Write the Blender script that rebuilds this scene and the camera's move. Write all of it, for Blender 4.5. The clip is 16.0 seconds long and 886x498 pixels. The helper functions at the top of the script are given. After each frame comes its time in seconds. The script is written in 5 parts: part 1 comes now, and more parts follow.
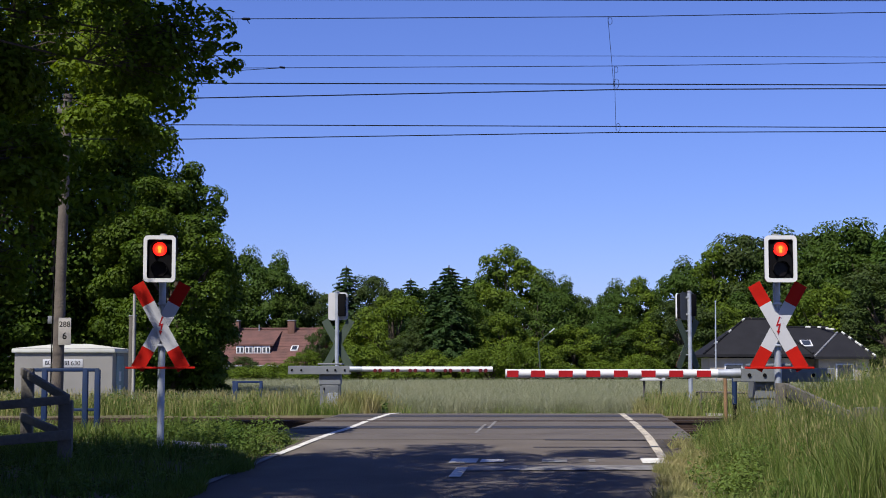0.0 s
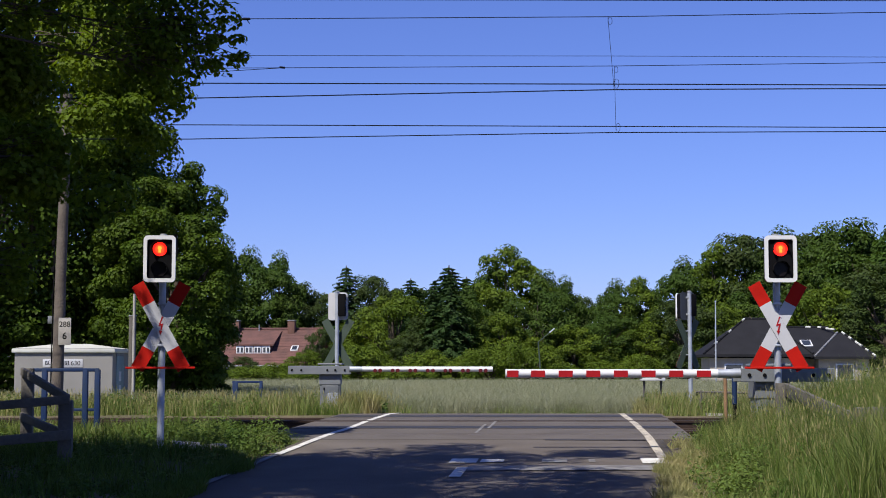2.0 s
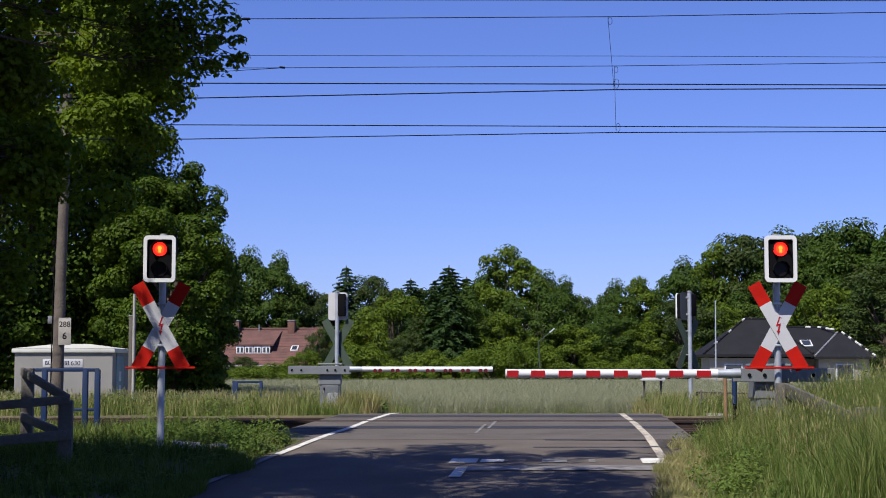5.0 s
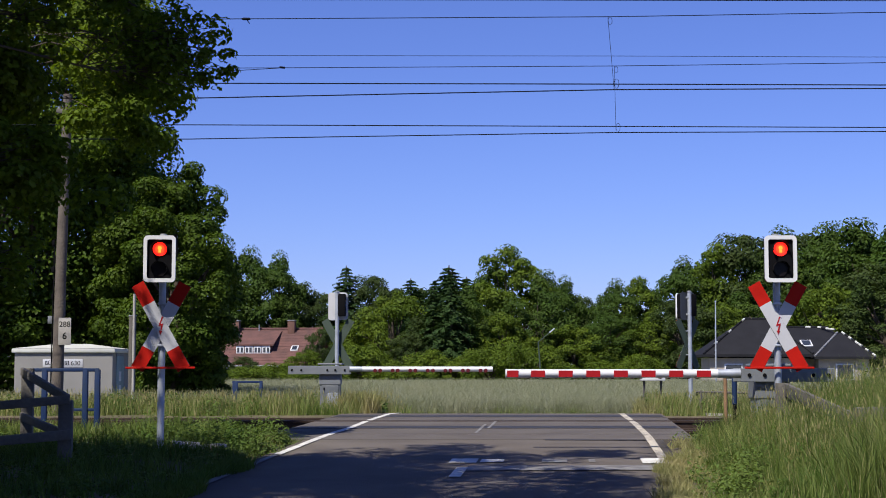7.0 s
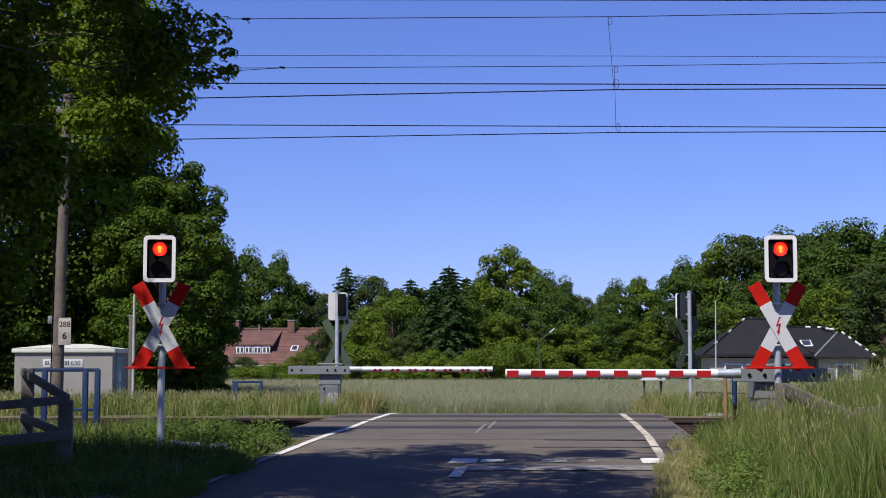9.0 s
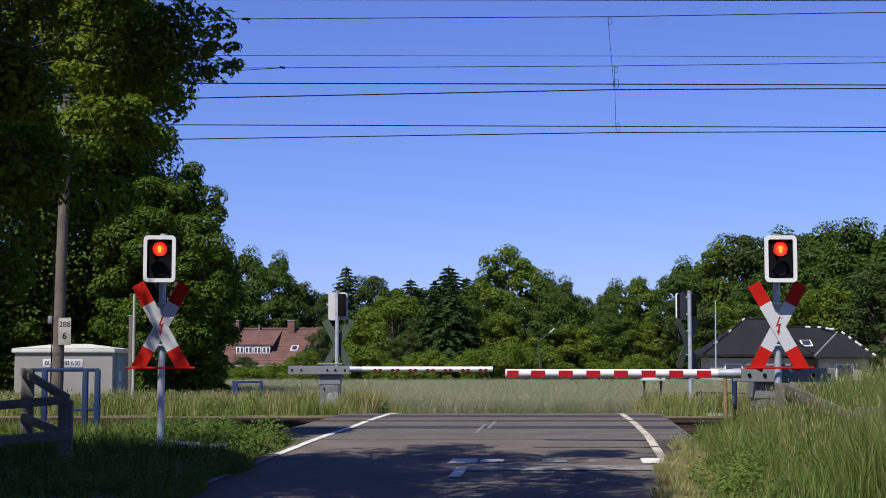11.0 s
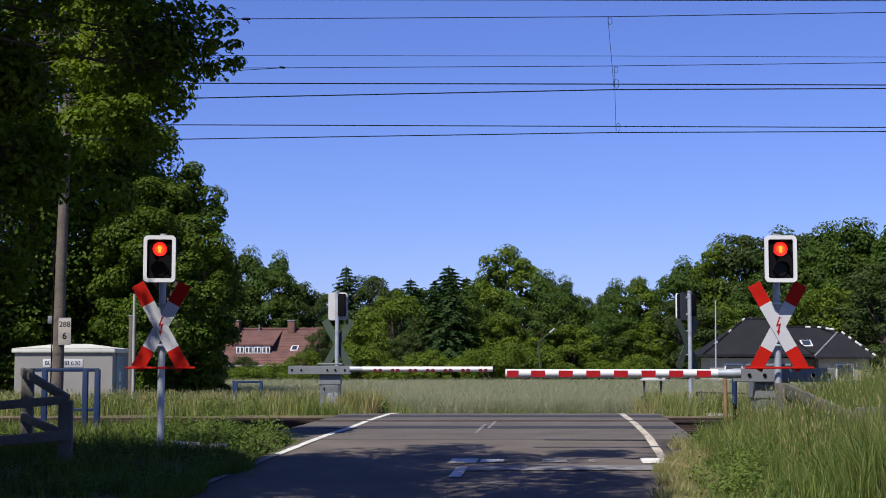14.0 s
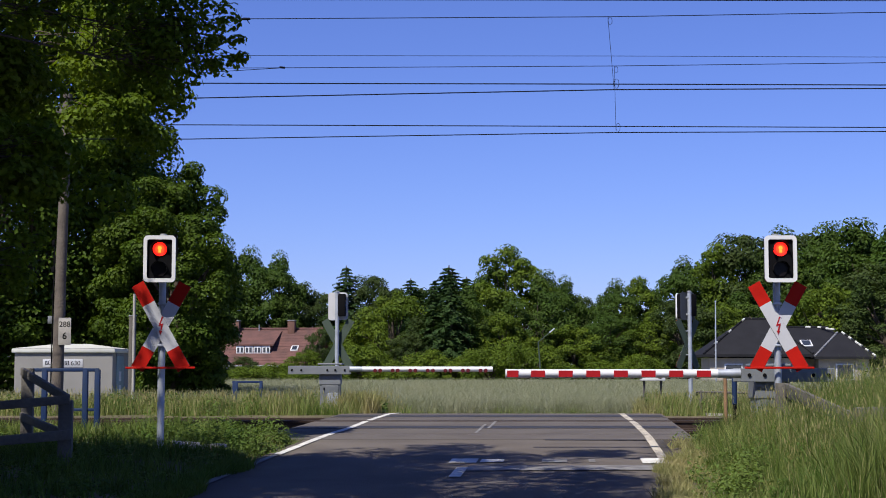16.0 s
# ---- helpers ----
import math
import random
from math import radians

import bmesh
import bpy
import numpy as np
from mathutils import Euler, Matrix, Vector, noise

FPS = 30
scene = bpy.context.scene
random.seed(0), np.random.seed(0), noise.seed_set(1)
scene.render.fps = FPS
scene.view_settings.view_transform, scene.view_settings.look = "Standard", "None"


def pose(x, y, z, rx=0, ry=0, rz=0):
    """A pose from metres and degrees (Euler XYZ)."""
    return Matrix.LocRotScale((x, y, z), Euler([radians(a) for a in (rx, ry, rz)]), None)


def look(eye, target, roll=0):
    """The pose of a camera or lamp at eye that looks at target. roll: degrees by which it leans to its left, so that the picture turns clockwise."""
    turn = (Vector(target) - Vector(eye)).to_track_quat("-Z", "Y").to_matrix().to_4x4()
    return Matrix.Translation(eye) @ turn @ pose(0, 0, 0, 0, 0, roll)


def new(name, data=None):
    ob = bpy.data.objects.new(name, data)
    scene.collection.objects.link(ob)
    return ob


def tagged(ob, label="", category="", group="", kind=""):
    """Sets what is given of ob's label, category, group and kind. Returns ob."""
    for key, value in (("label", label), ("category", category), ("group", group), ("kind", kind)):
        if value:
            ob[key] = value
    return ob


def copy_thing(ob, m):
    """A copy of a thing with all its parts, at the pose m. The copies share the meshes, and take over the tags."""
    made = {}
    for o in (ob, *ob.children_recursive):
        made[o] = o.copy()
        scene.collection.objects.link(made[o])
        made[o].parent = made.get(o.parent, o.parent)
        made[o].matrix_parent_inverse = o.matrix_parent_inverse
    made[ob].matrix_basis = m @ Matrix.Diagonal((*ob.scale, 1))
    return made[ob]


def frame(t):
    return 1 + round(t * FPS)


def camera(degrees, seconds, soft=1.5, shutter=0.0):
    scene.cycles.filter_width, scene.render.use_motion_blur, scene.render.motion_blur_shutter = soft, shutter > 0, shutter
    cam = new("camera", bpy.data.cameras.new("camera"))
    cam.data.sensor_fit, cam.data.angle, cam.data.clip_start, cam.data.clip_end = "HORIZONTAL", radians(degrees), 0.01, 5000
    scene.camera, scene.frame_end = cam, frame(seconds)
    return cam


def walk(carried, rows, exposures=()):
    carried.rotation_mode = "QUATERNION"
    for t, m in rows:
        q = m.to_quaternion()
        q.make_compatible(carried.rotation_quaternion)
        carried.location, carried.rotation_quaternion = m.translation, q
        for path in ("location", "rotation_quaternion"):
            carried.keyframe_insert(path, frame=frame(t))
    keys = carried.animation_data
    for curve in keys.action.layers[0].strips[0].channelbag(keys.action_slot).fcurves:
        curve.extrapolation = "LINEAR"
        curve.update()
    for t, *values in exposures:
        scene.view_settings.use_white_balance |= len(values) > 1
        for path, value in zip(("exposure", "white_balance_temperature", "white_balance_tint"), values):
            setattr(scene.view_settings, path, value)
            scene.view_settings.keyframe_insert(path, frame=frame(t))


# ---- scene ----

# z = 0 is the road surface at the first rail; y runs from the camera to the tracks, x along the tracks.
cam = camera(33.56, 16.0, soft=0.95)
EYE = (0.0, 0.0, 1.02)
AHEAD = (0.0, 26.0, 1.02 + 2.11)
walk(cam, [(0.0, look(EYE, AHEAD)), (16.0, look(EYE, AHEAD))])

# ---- light ----
SUN_WAY = Vector((-0.42, -0.62, 1.0)).normalized()
scene.view_settings.exposure = 0.485
world = bpy.data.worlds.new("sky")
scene.world = world
world.use_nodes = True
wn = world.node_tree.nodes
sky = wn.new("ShaderNodeTexSky")
sky.sky_type = "NISHITA"
sky.sun_disc = False
sky.sun_elevation = math.asin(SUN_WAY.z)
sky.sun_rotation = math.atan2(SUN_WAY.x, SUN_WAY.y)
sky.air_density, sky.dust_density, sky.ozone_density = 1.0, 0.1, 4.0
wn["Background"].inputs["Strength"].default_value = 0.0543
deep = wn.new("ShaderNodeMix")
deep.data_type, deep.blend_type = "RGBA", "MULTIPLY"
deep.inputs["Factor"].default_value = 1.0
deep.inputs["B"].default_value = (0.92, 1.0, 1.78, 1)
world.node_tree.links.new(sky.outputs["Color"], deep.inputs["A"])
world.node_tree.links.new(deep.outputs["Result"], wn["Background"].inputs["Color"])
sun_data = bpy.data.lights.new("sun", "SUN")
sun_data.energy, sun_data.angle, sun_data.color = 5.0, radians(0.53), (1.0, 0.95, 0.86)
sun = new("sun", sun_data)
sun.matrix_world = look(SUN_WAY * 60, (0, 0, 0))

rng = np.random.default_rng(7)


# ---- materials ----
def mat(name, colour, rough=0.6, metal=0.0, vary=0.15, scale=3.0, fine=40.0, bump=0.0, second=None, island=False, objects=False, spec=0.4):
    """A surface whose colour varies at two scales, towards a second colour, with fine relief."""
    m = bpy.data.materials.new(name)
    m.use_nodes = True
    nt = m.node_tree
    bsdf = nt.nodes["Principled BSDF"]
    tex = nt.nodes.new("ShaderNodeTexCoord")
    second = second or tuple(c * (1 - vary * 1.6) for c in colour)
    big = nt.nodes.new("ShaderNodeTexNoise")
    big.inputs["Scale"].default_value, big.inputs["Detail"].default_value = scale, 5
    small = nt.nodes.new("ShaderNodeTexNoise")
    small.inputs["Scale"].default_value, small.inputs["Detail"].default_value = fine, 3
    for n in (big, small):
        nt.links.new(tex.outputs["Object"], n.inputs["Vector"])
    ramp = nt.nodes.new("ShaderNodeMapRange")
    ramp.inputs["From Min"].default_value, ramp.inputs["From Max"].default_value = 0.35, 0.68
    nt.links.new(big.outputs["Fac"], ramp.inputs["Value"])
    mix = nt.nodes.new("ShaderNodeMix")
    mix.data_type = "RGBA"
    mix.inputs["A"].default_value, mix.inputs["B"].default_value = (*colour, 1), (*second, 1)
    nt.links.new(ramp.outputs["Result"], mix.inputs["Factor"])
    hsv = nt.nodes.new("ShaderNodeHueSaturation")
    val = nt.nodes.new("ShaderNodeMapRange")
    val.inputs["To Min"].default_value, val.inputs["To Max"].default_value = 1 - vary, 1 + vary
    nt.links.new(small.outputs["Fac"], val.inputs["Value"])
    nt.links.new(mix.outputs["Result"], hsv.inputs["Color"])
    last = val.outputs["Result"]
    if island or objects:
        info = nt.nodes.new("ShaderNodeNewGeometry" if island else "ShaderNodeObjectInfo")
        rnd = nt.nodes.new("ShaderNodeMapRange")
        rnd.inputs["To Min"].default_value, rnd.inputs["To Max"].default_value = 1 - 2 * vary, 1 + 2 * vary
        nt.links.new(info.outputs["Random Per Island" if island else "Random"], rnd.inputs["Value"])
        mul = nt.nodes.new("ShaderNodeMath")
        mul.operation = "MULTIPLY"
        nt.links.new(last, mul.inputs[0])
        nt.links.new(rnd.outputs["Result"], mul.inputs[1])
        last = mul.outputs["Value"]
    nt.links.new(last, hsv.inputs["Value"])
    nt.links.new(hsv.outputs["Color"], bsdf.inputs["Base Color"])
    bsdf.inputs["Roughness"].default_value, bsdf.inputs["Metallic"].default_value = rough, metal
    bsdf.inputs["Specular IOR Level"].default_value = spec
    if bump:
        b = nt.nodes.new("ShaderNodeBump")
        b.inputs["Strength"].default_value, b.inputs["Distance"].default_value = bump, 0.02
        nt.links.new(small.outputs["Fac"], b.inputs["Height"])
        nt.links.new(b.outputs["Normal"], bsdf.inputs["Normal"])
    return m


def worn_paint(name, colour, second, wear):
    """Road paint rubbed through to the asphalt in patches."""
    m = mat(name, colour, 0.75, 0, 0.15, 4, 50, 0.2, second=second)
    nt = m.node_tree
    bsdf = nt.nodes["Principled BSDF"]
    src = bsdf.inputs["Base Color"].links[0].from_socket
    tex = nt.nodes.new("ShaderNodeTexCoord")
    rub = nt.nodes.new("ShaderNodeTexNoise")
    rub.inputs["Scale"].default_value, rub.inputs["Detail"].default_value, rub.inputs["Roughness"].default_value = 7.0, 8, 0.7
    nt.links.new(tex.outputs["Object"], rub.inputs["Vector"])
    edge = nt.nodes.new("ShaderNodeMapRange")
    edge.inputs["From Min"].default_value, edge.inputs["From Max"].default_value = wear - 0.03, wear + 0.03
    nt.links.new(rub.outputs["Fac"], edge.inputs["Value"])
    mix = nt.nodes.new("ShaderNodeMix")
    mix.data_type = "RGBA"
    mix.inputs["A"].default_value = (0.11, 0.098, 0.09, 1)
    nt.links.new(edge.outputs["Result"], mix.inputs["Factor"])
    nt.links.new(src, mix.inputs["B"])
    nt.links.new(mix.outputs["Result"], bsdf.inputs["Base Color"])
    return m


def leaf_mat(name, colour, second, scale=0.6, through_light=0.35, vary=0.3):
    """Leaves: each one its own tone, larger patches of a second tone, some light let through."""
    m = mat(name, colour, 0.55, 0, vary * 0.5, scale, 3.0, second=second, island=True, spec=0.12)
    nt = m.node_tree
    bsdf = nt.nodes["Principled BSDF"]
    out = nt.nodes["Material Output"]
    trans = nt.nodes.new("ShaderNodeBsdfTranslucent")
    src = bsdf.inputs["Base Color"].links[0].from_socket
    warm = nt.nodes.new("ShaderNodeMix")
    warm.data_type, warm.blend_type = "RGBA", "MULTIPLY"
    warm.inputs["Factor"].default_value = 1.0
    warm.inputs["B"].default_value = (1.3, 1.25, 0.5, 1)
    nt.links.new(src, warm.inputs["A"])
    nt.links.new(warm.outputs["Result"], trans.inputs["Color"])
    mix = nt.nodes.new("ShaderNodeMixShader")
    mix.inputs["Fac"].default_value = through_light
    nt.links.new(bsdf.outputs["BSDF"], mix.inputs[1])
    nt.links.new(trans.outputs["BSDF"], mix.inputs[2])
    nt.links.new(mix.outputs["Shader"], out.inputs["Surface"])
    return m


def glow(name, colour, strength):
    m = bpy.data.materials.new(name)
    m.use_nodes = True
    bsdf = m.node_tree.nodes["Principled BSDF"]
    bsdf.inputs["Base Color"].default_value = (*colour, 1)
    bsdf.inputs["Emission Color"].default_value = (*colour, 1)
    bsdf.inputs["Emission Strength"].default_value = strength
    return m


M_SOIL = mat("soil", (0.065, 0.060, 0.030), 0.95, 0, 0.3, 0.8, 9, 0.6, second=(0.13, 0.10, 0.06))
M_ASPHALT = mat("asphalt", (0.094, 0.079, 0.068), 0.9, 0, 0.28, 0.9, 70, 0.6, second=(0.122, 0.105, 0.091), spec=0.2)
M_PANEL = mat("crossing_asphalt", (0.082, 0.070, 0.063), 0.9, 0, 0.25, 1.2, 60, 0.5, second=(0.105, 0.092, 0.083), spec=0.2)
M_LINE = worn_paint("road_paint", (0.62, 0.60, 0.55), (0.40, 0.38, 0.35), 0.40)
M_CREAMLINE = worn_paint("dirty_road_paint", (0.50, 0.45, 0.36), (0.34, 0.29, 0.22), 0.44)
M_RAIL = mat("rusty_rail", (0.045, 0.027, 0.020), 0.75, 0.3, 0.25, 3, 40, 0.3)
M_RAILTOP = mat("polished_rail", (0.11, 0.085, 0.07), 0.5, 0.5, 0.2, 3, 40)
M_BALLAST = mat("ballast", (0.20, 0.16, 0.13), 0.9, 0, 0.3, 2, 18, 0.9)
M_CONCRETE = mat("concrete", (0.36, 0.34, 0.31), 0.85, 0, 0.15, 2, 30, 0.4)
M_GALV = mat("galvanised_steel", (0.42, 0.45, 0.50), 0.5, 0.45, 0.15, 5, 40, 0.1)
M_GREYPAINT = mat("grey_paint", (0.158, 0.169, 0.183), 0.55, 0, 0.1, 4, 40, 0.1)
M_SIGNWHITE = mat("white_sheeting", (0.45, 0.45, 0.47), 0.5, 0, 0.05, 4, 40)
M_DARKPLATE = mat("dark_back_plate", (0.035, 0.042, 0.055), 0.6, 0, 0.1, 4, 40)
M_DARKSTRIP = mat("dark_road_strip", (0.030, 0.028, 0.030), 0.7, 0, 0.2, 3, 40, 0.3)
M_FADED = mat("faded_paint", (0.20, 0.19, 0.18), 0.8, 0, 0.3, 6, 50, 0.2, second=(0.09, 0.085, 0.085))
M_CAP = mat("cap_and_glint", (0.22, 0.22, 0.23), 0.6, 0, 0.2, 3, 20)
M_WHITE = mat("white_paint", (0.60, 0.60, 0.61), 0.45, 0, 0.05, 4, 40)
M_RED = mat("red_sheeting", (0.40, 0.010, 0.005), 0.6, 0, 0.1, 4, 40, spec=0.1)
M_BOOMRED = mat("red_boom_foil", (0.33, 0.010, 0.014), 0.55, 0, 0.1, 4, 40, spec=0.15)
M_REFLECTOR = mat("dark_red_reflector", (0.10, 0.008, 0.012), 0.4, 0, 0.1, 4, 40)
M_BLACK = mat("black_paint", (0.004, 0.004, 0.005), 0.9, 0, 0.1, 4, 40, spec=0.1)
M_SIGNBACK = mat("sign_back", (0.045, 0.066, 0.048), 0.6, 0.1, 0.12, 4, 40)
M_BLUE = mat("blue_paint", (0.008, 0.024, 0.085), 0.6, 0, 0.2, 5, 40, second=(0.013, 0.027, 0.065), spec=0.2)
M_OLDWOOD = mat("grey_wood", (0.11, 0.10, 0.086), 0.9, 0, 0.25, 3, 25, 0.6, second=(0.085, 0.078, 0.068))
M_POLEWOOD = mat("pole_wood", (0.125, 0.104, 0.084), 0.9, 0, 0.25, 3, 25, 0.6, second=(0.085, 0.07, 0.06))
M_HUT = mat("cream_render", (0.22, 0.212, 0.20), 0.85, 0, 0.06, 1.5, 60, 0.3)
M_HUTROOF = mat("pale_roof_sheet", (0.47, 0.47, 0.43), 0.6, 0, 0.06, 2, 30)
M_HUTDOOR = mat("grey_green_door", (0.20, 0.27, 0.27), 0.5, 0, 0.08, 2, 30)
M_TILE = mat("red_roof_tile", (0.124, 0.062, 0.053), 0.85, 0, 0.25, 1.2, 12, 0.5, second=(0.080, 0.045, 0.040), spec=0.2)
M_DARKTILE = mat("anthracite_roof_tile", (0.013, 0.013, 0.016), 0.8, 0, 0.15, 1.2, 12, 0.4, spec=0.2)
M_BRICK = mat("brick_wall", (0.13, 0.065, 0.048), 0.85, 0, 0.15, 2, 14, 0.3)
M_RENDER = mat("grey_house_wall", (0.34, 0.30, 0.26), 0.85, 0, 0.1, 2, 14, 0.3)
M_GLASS = mat("window_glass", (0.03, 0.035, 0.04), 0.08, 0, 0.05, 2, 10, spec=0.8)
M_BARK = mat("bark", (0.075, 0.058, 0.042), 0.95, 0, 0.25, 4, 25, 0.8)
M_WIRE = mat("wire", (0.010, 0.012, 0.016), 0.9, 0, 0.1, 4, 10, spec=0.05)
M_LAMP_HOT = glow("lit_red_lens_core", (1.0, 0.15, 0.014), 2.8)
M_LAMP_RED = glow("lit_red_lens", (1.0, 0.012, 0.006), 1.7)
M_LAMP_MID = glow("lit_red_lens_middle", (1.0, 0.035, 0.008), 2.4)
M_LENS = mat("dark_lens", (0.008, 0.006, 0.006), 0.35, 0, 0.05, 4, 40, spec=0.15)
M_OAK = leaf_mat("oak_leaf", (0.072, 0.120, 0.009), (0.115, 0.165, 0.014), 0.6, 0.45)
M_HAZEL = leaf_mat("hazel_leaf", (0.039, 0.072, 0.007), (0.064, 0.100, 0.009), 0.6, 0.32)
M_BROWNWOOD = mat("brown_wood", (0.26, 0.15, 0.08), 0.8, 0, 0.2, 4, 30, 0.4)
M_TREE = leaf_mat("tree_leaf", (0.036, 0.070, 0.010), (0.056, 0.090, 0.014), 0.25, 0.3)
M_TREE_B = leaf_mat("tree_leaf_light", (0.098, 0.140, 0.013), (0.050, 0.086, 0.009), 0.25, 0.3)
M_TREE_C = leaf_mat("tree_leaf_dull", (0.046, 0.066, 0.018), (0.036, 0.062, 0.014), 0.25, 0.3)
M_SPRUCE = leaf_mat("spruce_needle", (0.024, 0.052, 0.014), (0.036, 0.066, 0.016), 0.4, 0.2)
M_GRASS = leaf_mat("grass_blade", (0.090, 0.140, 0.028), (0.215, 0.240, 0.085), 1.3)
M_DRYGRASS = leaf_mat("dry_grass_blade", (0.30, 0.26, 0.13), (0.22, 0.23, 0.09), 1.5)
M_WEED = leaf_mat("weed_leaf", (0.065, 0.115, 0.022), (0.11, 0.15, 0.035), 1.2)
M_CROP = leaf_mat("grain_blade", (0.185, 0.200, 0.125), (0.265, 0.265, 0.18), 0.45, 0.3, 0.35)


# ---- mesh helpers ----
def box(bm, sx, sy, sz, m=Matrix(), bevel=0.0):
    r = bmesh.ops.create_cube(bm, size=1.0, matrix=m @ Matrix.Diagonal((sx, sy, sz, 1)))
    if bevel:
        es = list({e for v in r["verts"] for e in v.link_edges})
        bmesh.ops.bevel(bm, geom=es, offset=bevel, segments=2, affect="EDGES", profile=0.5)
    return bm


def rod(bm, a, b, r, r2=None, sides=12):
    a, b = Vector(a), Vector(b)
    d = b - a
    m = Matrix.Translation((a + b) / 2) @ d.to_track_quat("Z", "Y").to_matrix().to_4x4()
    bmesh.ops.create_cone(bm, cap_ends=True, segments=sides, radius1=r, radius2=r if r2 is None else r2, depth=d.length, matrix=m)
    return bm


def plate(bm, outline, y0, y1):
    """A plate with an outline in x and z, from y0 to y1."""
    a = [bm.verts.new((x, y0, z)) for x, z in outline]
    b = [bm.verts.new((x, y1, z)) for x, z in outline]
    bm.faces.new(a)
    bm.faces.new(b[::-1])
    n = len(a)
    for i in range(n):
        bm.faces.new((a[i], b[i], b[(i + 1) % n], a[(i + 1) % n]))
    bmesh.ops.recalc_face_normals(bm, faces=bm.faces[:])
    return bm


def rounded(w, h, r, n=6):
    """The outline of a rounded rectangle about the origin."""
    pts = []
    for cx, cz, a0 in ((w / 2 - r, h / 2 - r, 0), (-w / 2 + r, h / 2 - r, 90), (-w / 2 + r, -h / 2 + r, 180), (w / 2 - r, -h / 2 + r, 270)):
        for i in range(n + 1):
            a = radians(a0 + 90 * i / n)
            pts.append((cx + r * math.cos(a), cz + r * math.sin(a)))
    return pts


def smooth(me, angle=40):
    for p in me.polygons:
        p.use_smooth = True
    me.set_sharp_from_angle(angle=radians(angle))


def finish(bm, name, material, round_off=False):
    me = bpy.data.meshes.new(name)
    bm.to_mesh(me)
    bm.free()
    me.materials.append(material)
    if round_off:
        smooth(me)
    return me


def part(name, bm, material, parent, label="", round_off=True, at=None):
    me = bm if isinstance(bm, bpy.types.Mesh) else finish(bm, name, material, round_off)
    ob = new(name, me)
    ob.parent = parent
    if at is not None:
        ob.matrix_basis = at
    return tagged(ob, label)


def thing(name, at, label, category, group="", kind=""):
    ob = new(name)
    ob.empty_display_size = 0.2
    ob.matrix_basis = at
    return tagged(ob, label, category, group, kind)


def fast_mesh(name, verts, tris, material):
    """A mesh of triangles from two arrays."""
    verts, tris = np.asarray(verts, dtype=np.float32), np.asarray(tris, dtype=np.int32)
    me = bpy.data.meshes.new(name)
    me.vertices.add(len(verts))
    me.vertices.foreach_set("co", verts.ravel())
    me.loops.add(tris.size)
    me.loops.foreach_set("vertex_index", tris.ravel())
    me.polygons.add(len(tris))
    me.polygons.foreach_set("loop_start", np.arange(0, tris.size, 3, dtype=np.int32))
    me.update(calc_edges=True)
    me.materials.append(material)
    return me


def unit(v):
    return v / np.maximum(np.linalg.norm(v, axis=1, keepdims=True), 1e-6)


def leaves(pos, nrm, size, material, name="crown", wide=0.34, lobes=False):
    """Folded leaves at the given places, facing roughly along the given normals."""
    n = len(pos)
    nrm = unit(nrm)
    a = unit(np.cross(nrm, rng.normal(size=(n, 3))))
    b = np.cross(nrm, a)
    s = (size * rng.uniform(0.7, 1.3, n))[:, None]
    if lobes:
        shape = ((-0.5, 0, 0), (-0.12, wide * 0.8, 0.06), (0.02, wide * 0.45, 0.04), (0.2, wide, 0.05), (0.5, 0, -0.1), (0.2, -wide, 0.05), (0.02, -wide * 0.45, 0.04), (-0.12, -wide * 0.8, 0.06))
        tri = ((0, 2, 1), (0, 4, 2), (2, 4, 3), (0, 7, 6), (0, 6, 4), (6, 5, 4))
    else:
        shape = ((-0.5, 0, 0), (0.05, wide, 0.07), (0.5, 0, -0.1), (0.05, -wide, 0.07))
        tri = ((0, 2, 1), (0, 3, 2))
    k = len(shape)
    verts = np.stack([pos + s * (u * a + v * b + w * nrm) for u, v, w in shape], 1).reshape(-1, 3)
    tris = (np.arange(n)[:, None, None] * k + np.array(tri)[None]).reshape(-1, 3)
    return fast_mesh(name, verts, tris, material)


def ball(n):
    return unit(rng.normal(size=(n, 3)))


def clump_leaves(centres, radii, per, flat=0.75, rough=0.4):
    """Leaf places and normals on the outer shells of clumps."""
    pos, nrm = [], []
    for c, r in zip(centres, radii):
        d = ball(per)
        d[:, 2] = np.where((d[:, 2] < -0.3) & (rng.random(per) < 0.6), -d[:, 2], d[:, 2])
        rr = r * (0.5 + 0.55 * rng.random((per, 1)) ** 0.5)
        pos.append(np.asarray(c) + d * rr * (1, 1, flat))
        nrm.append(d + rng.normal(scale=rough, size=(per, 3)) + (0, 0, 0.3))
    return np.concatenate(pos), np.concatenate(nrm)


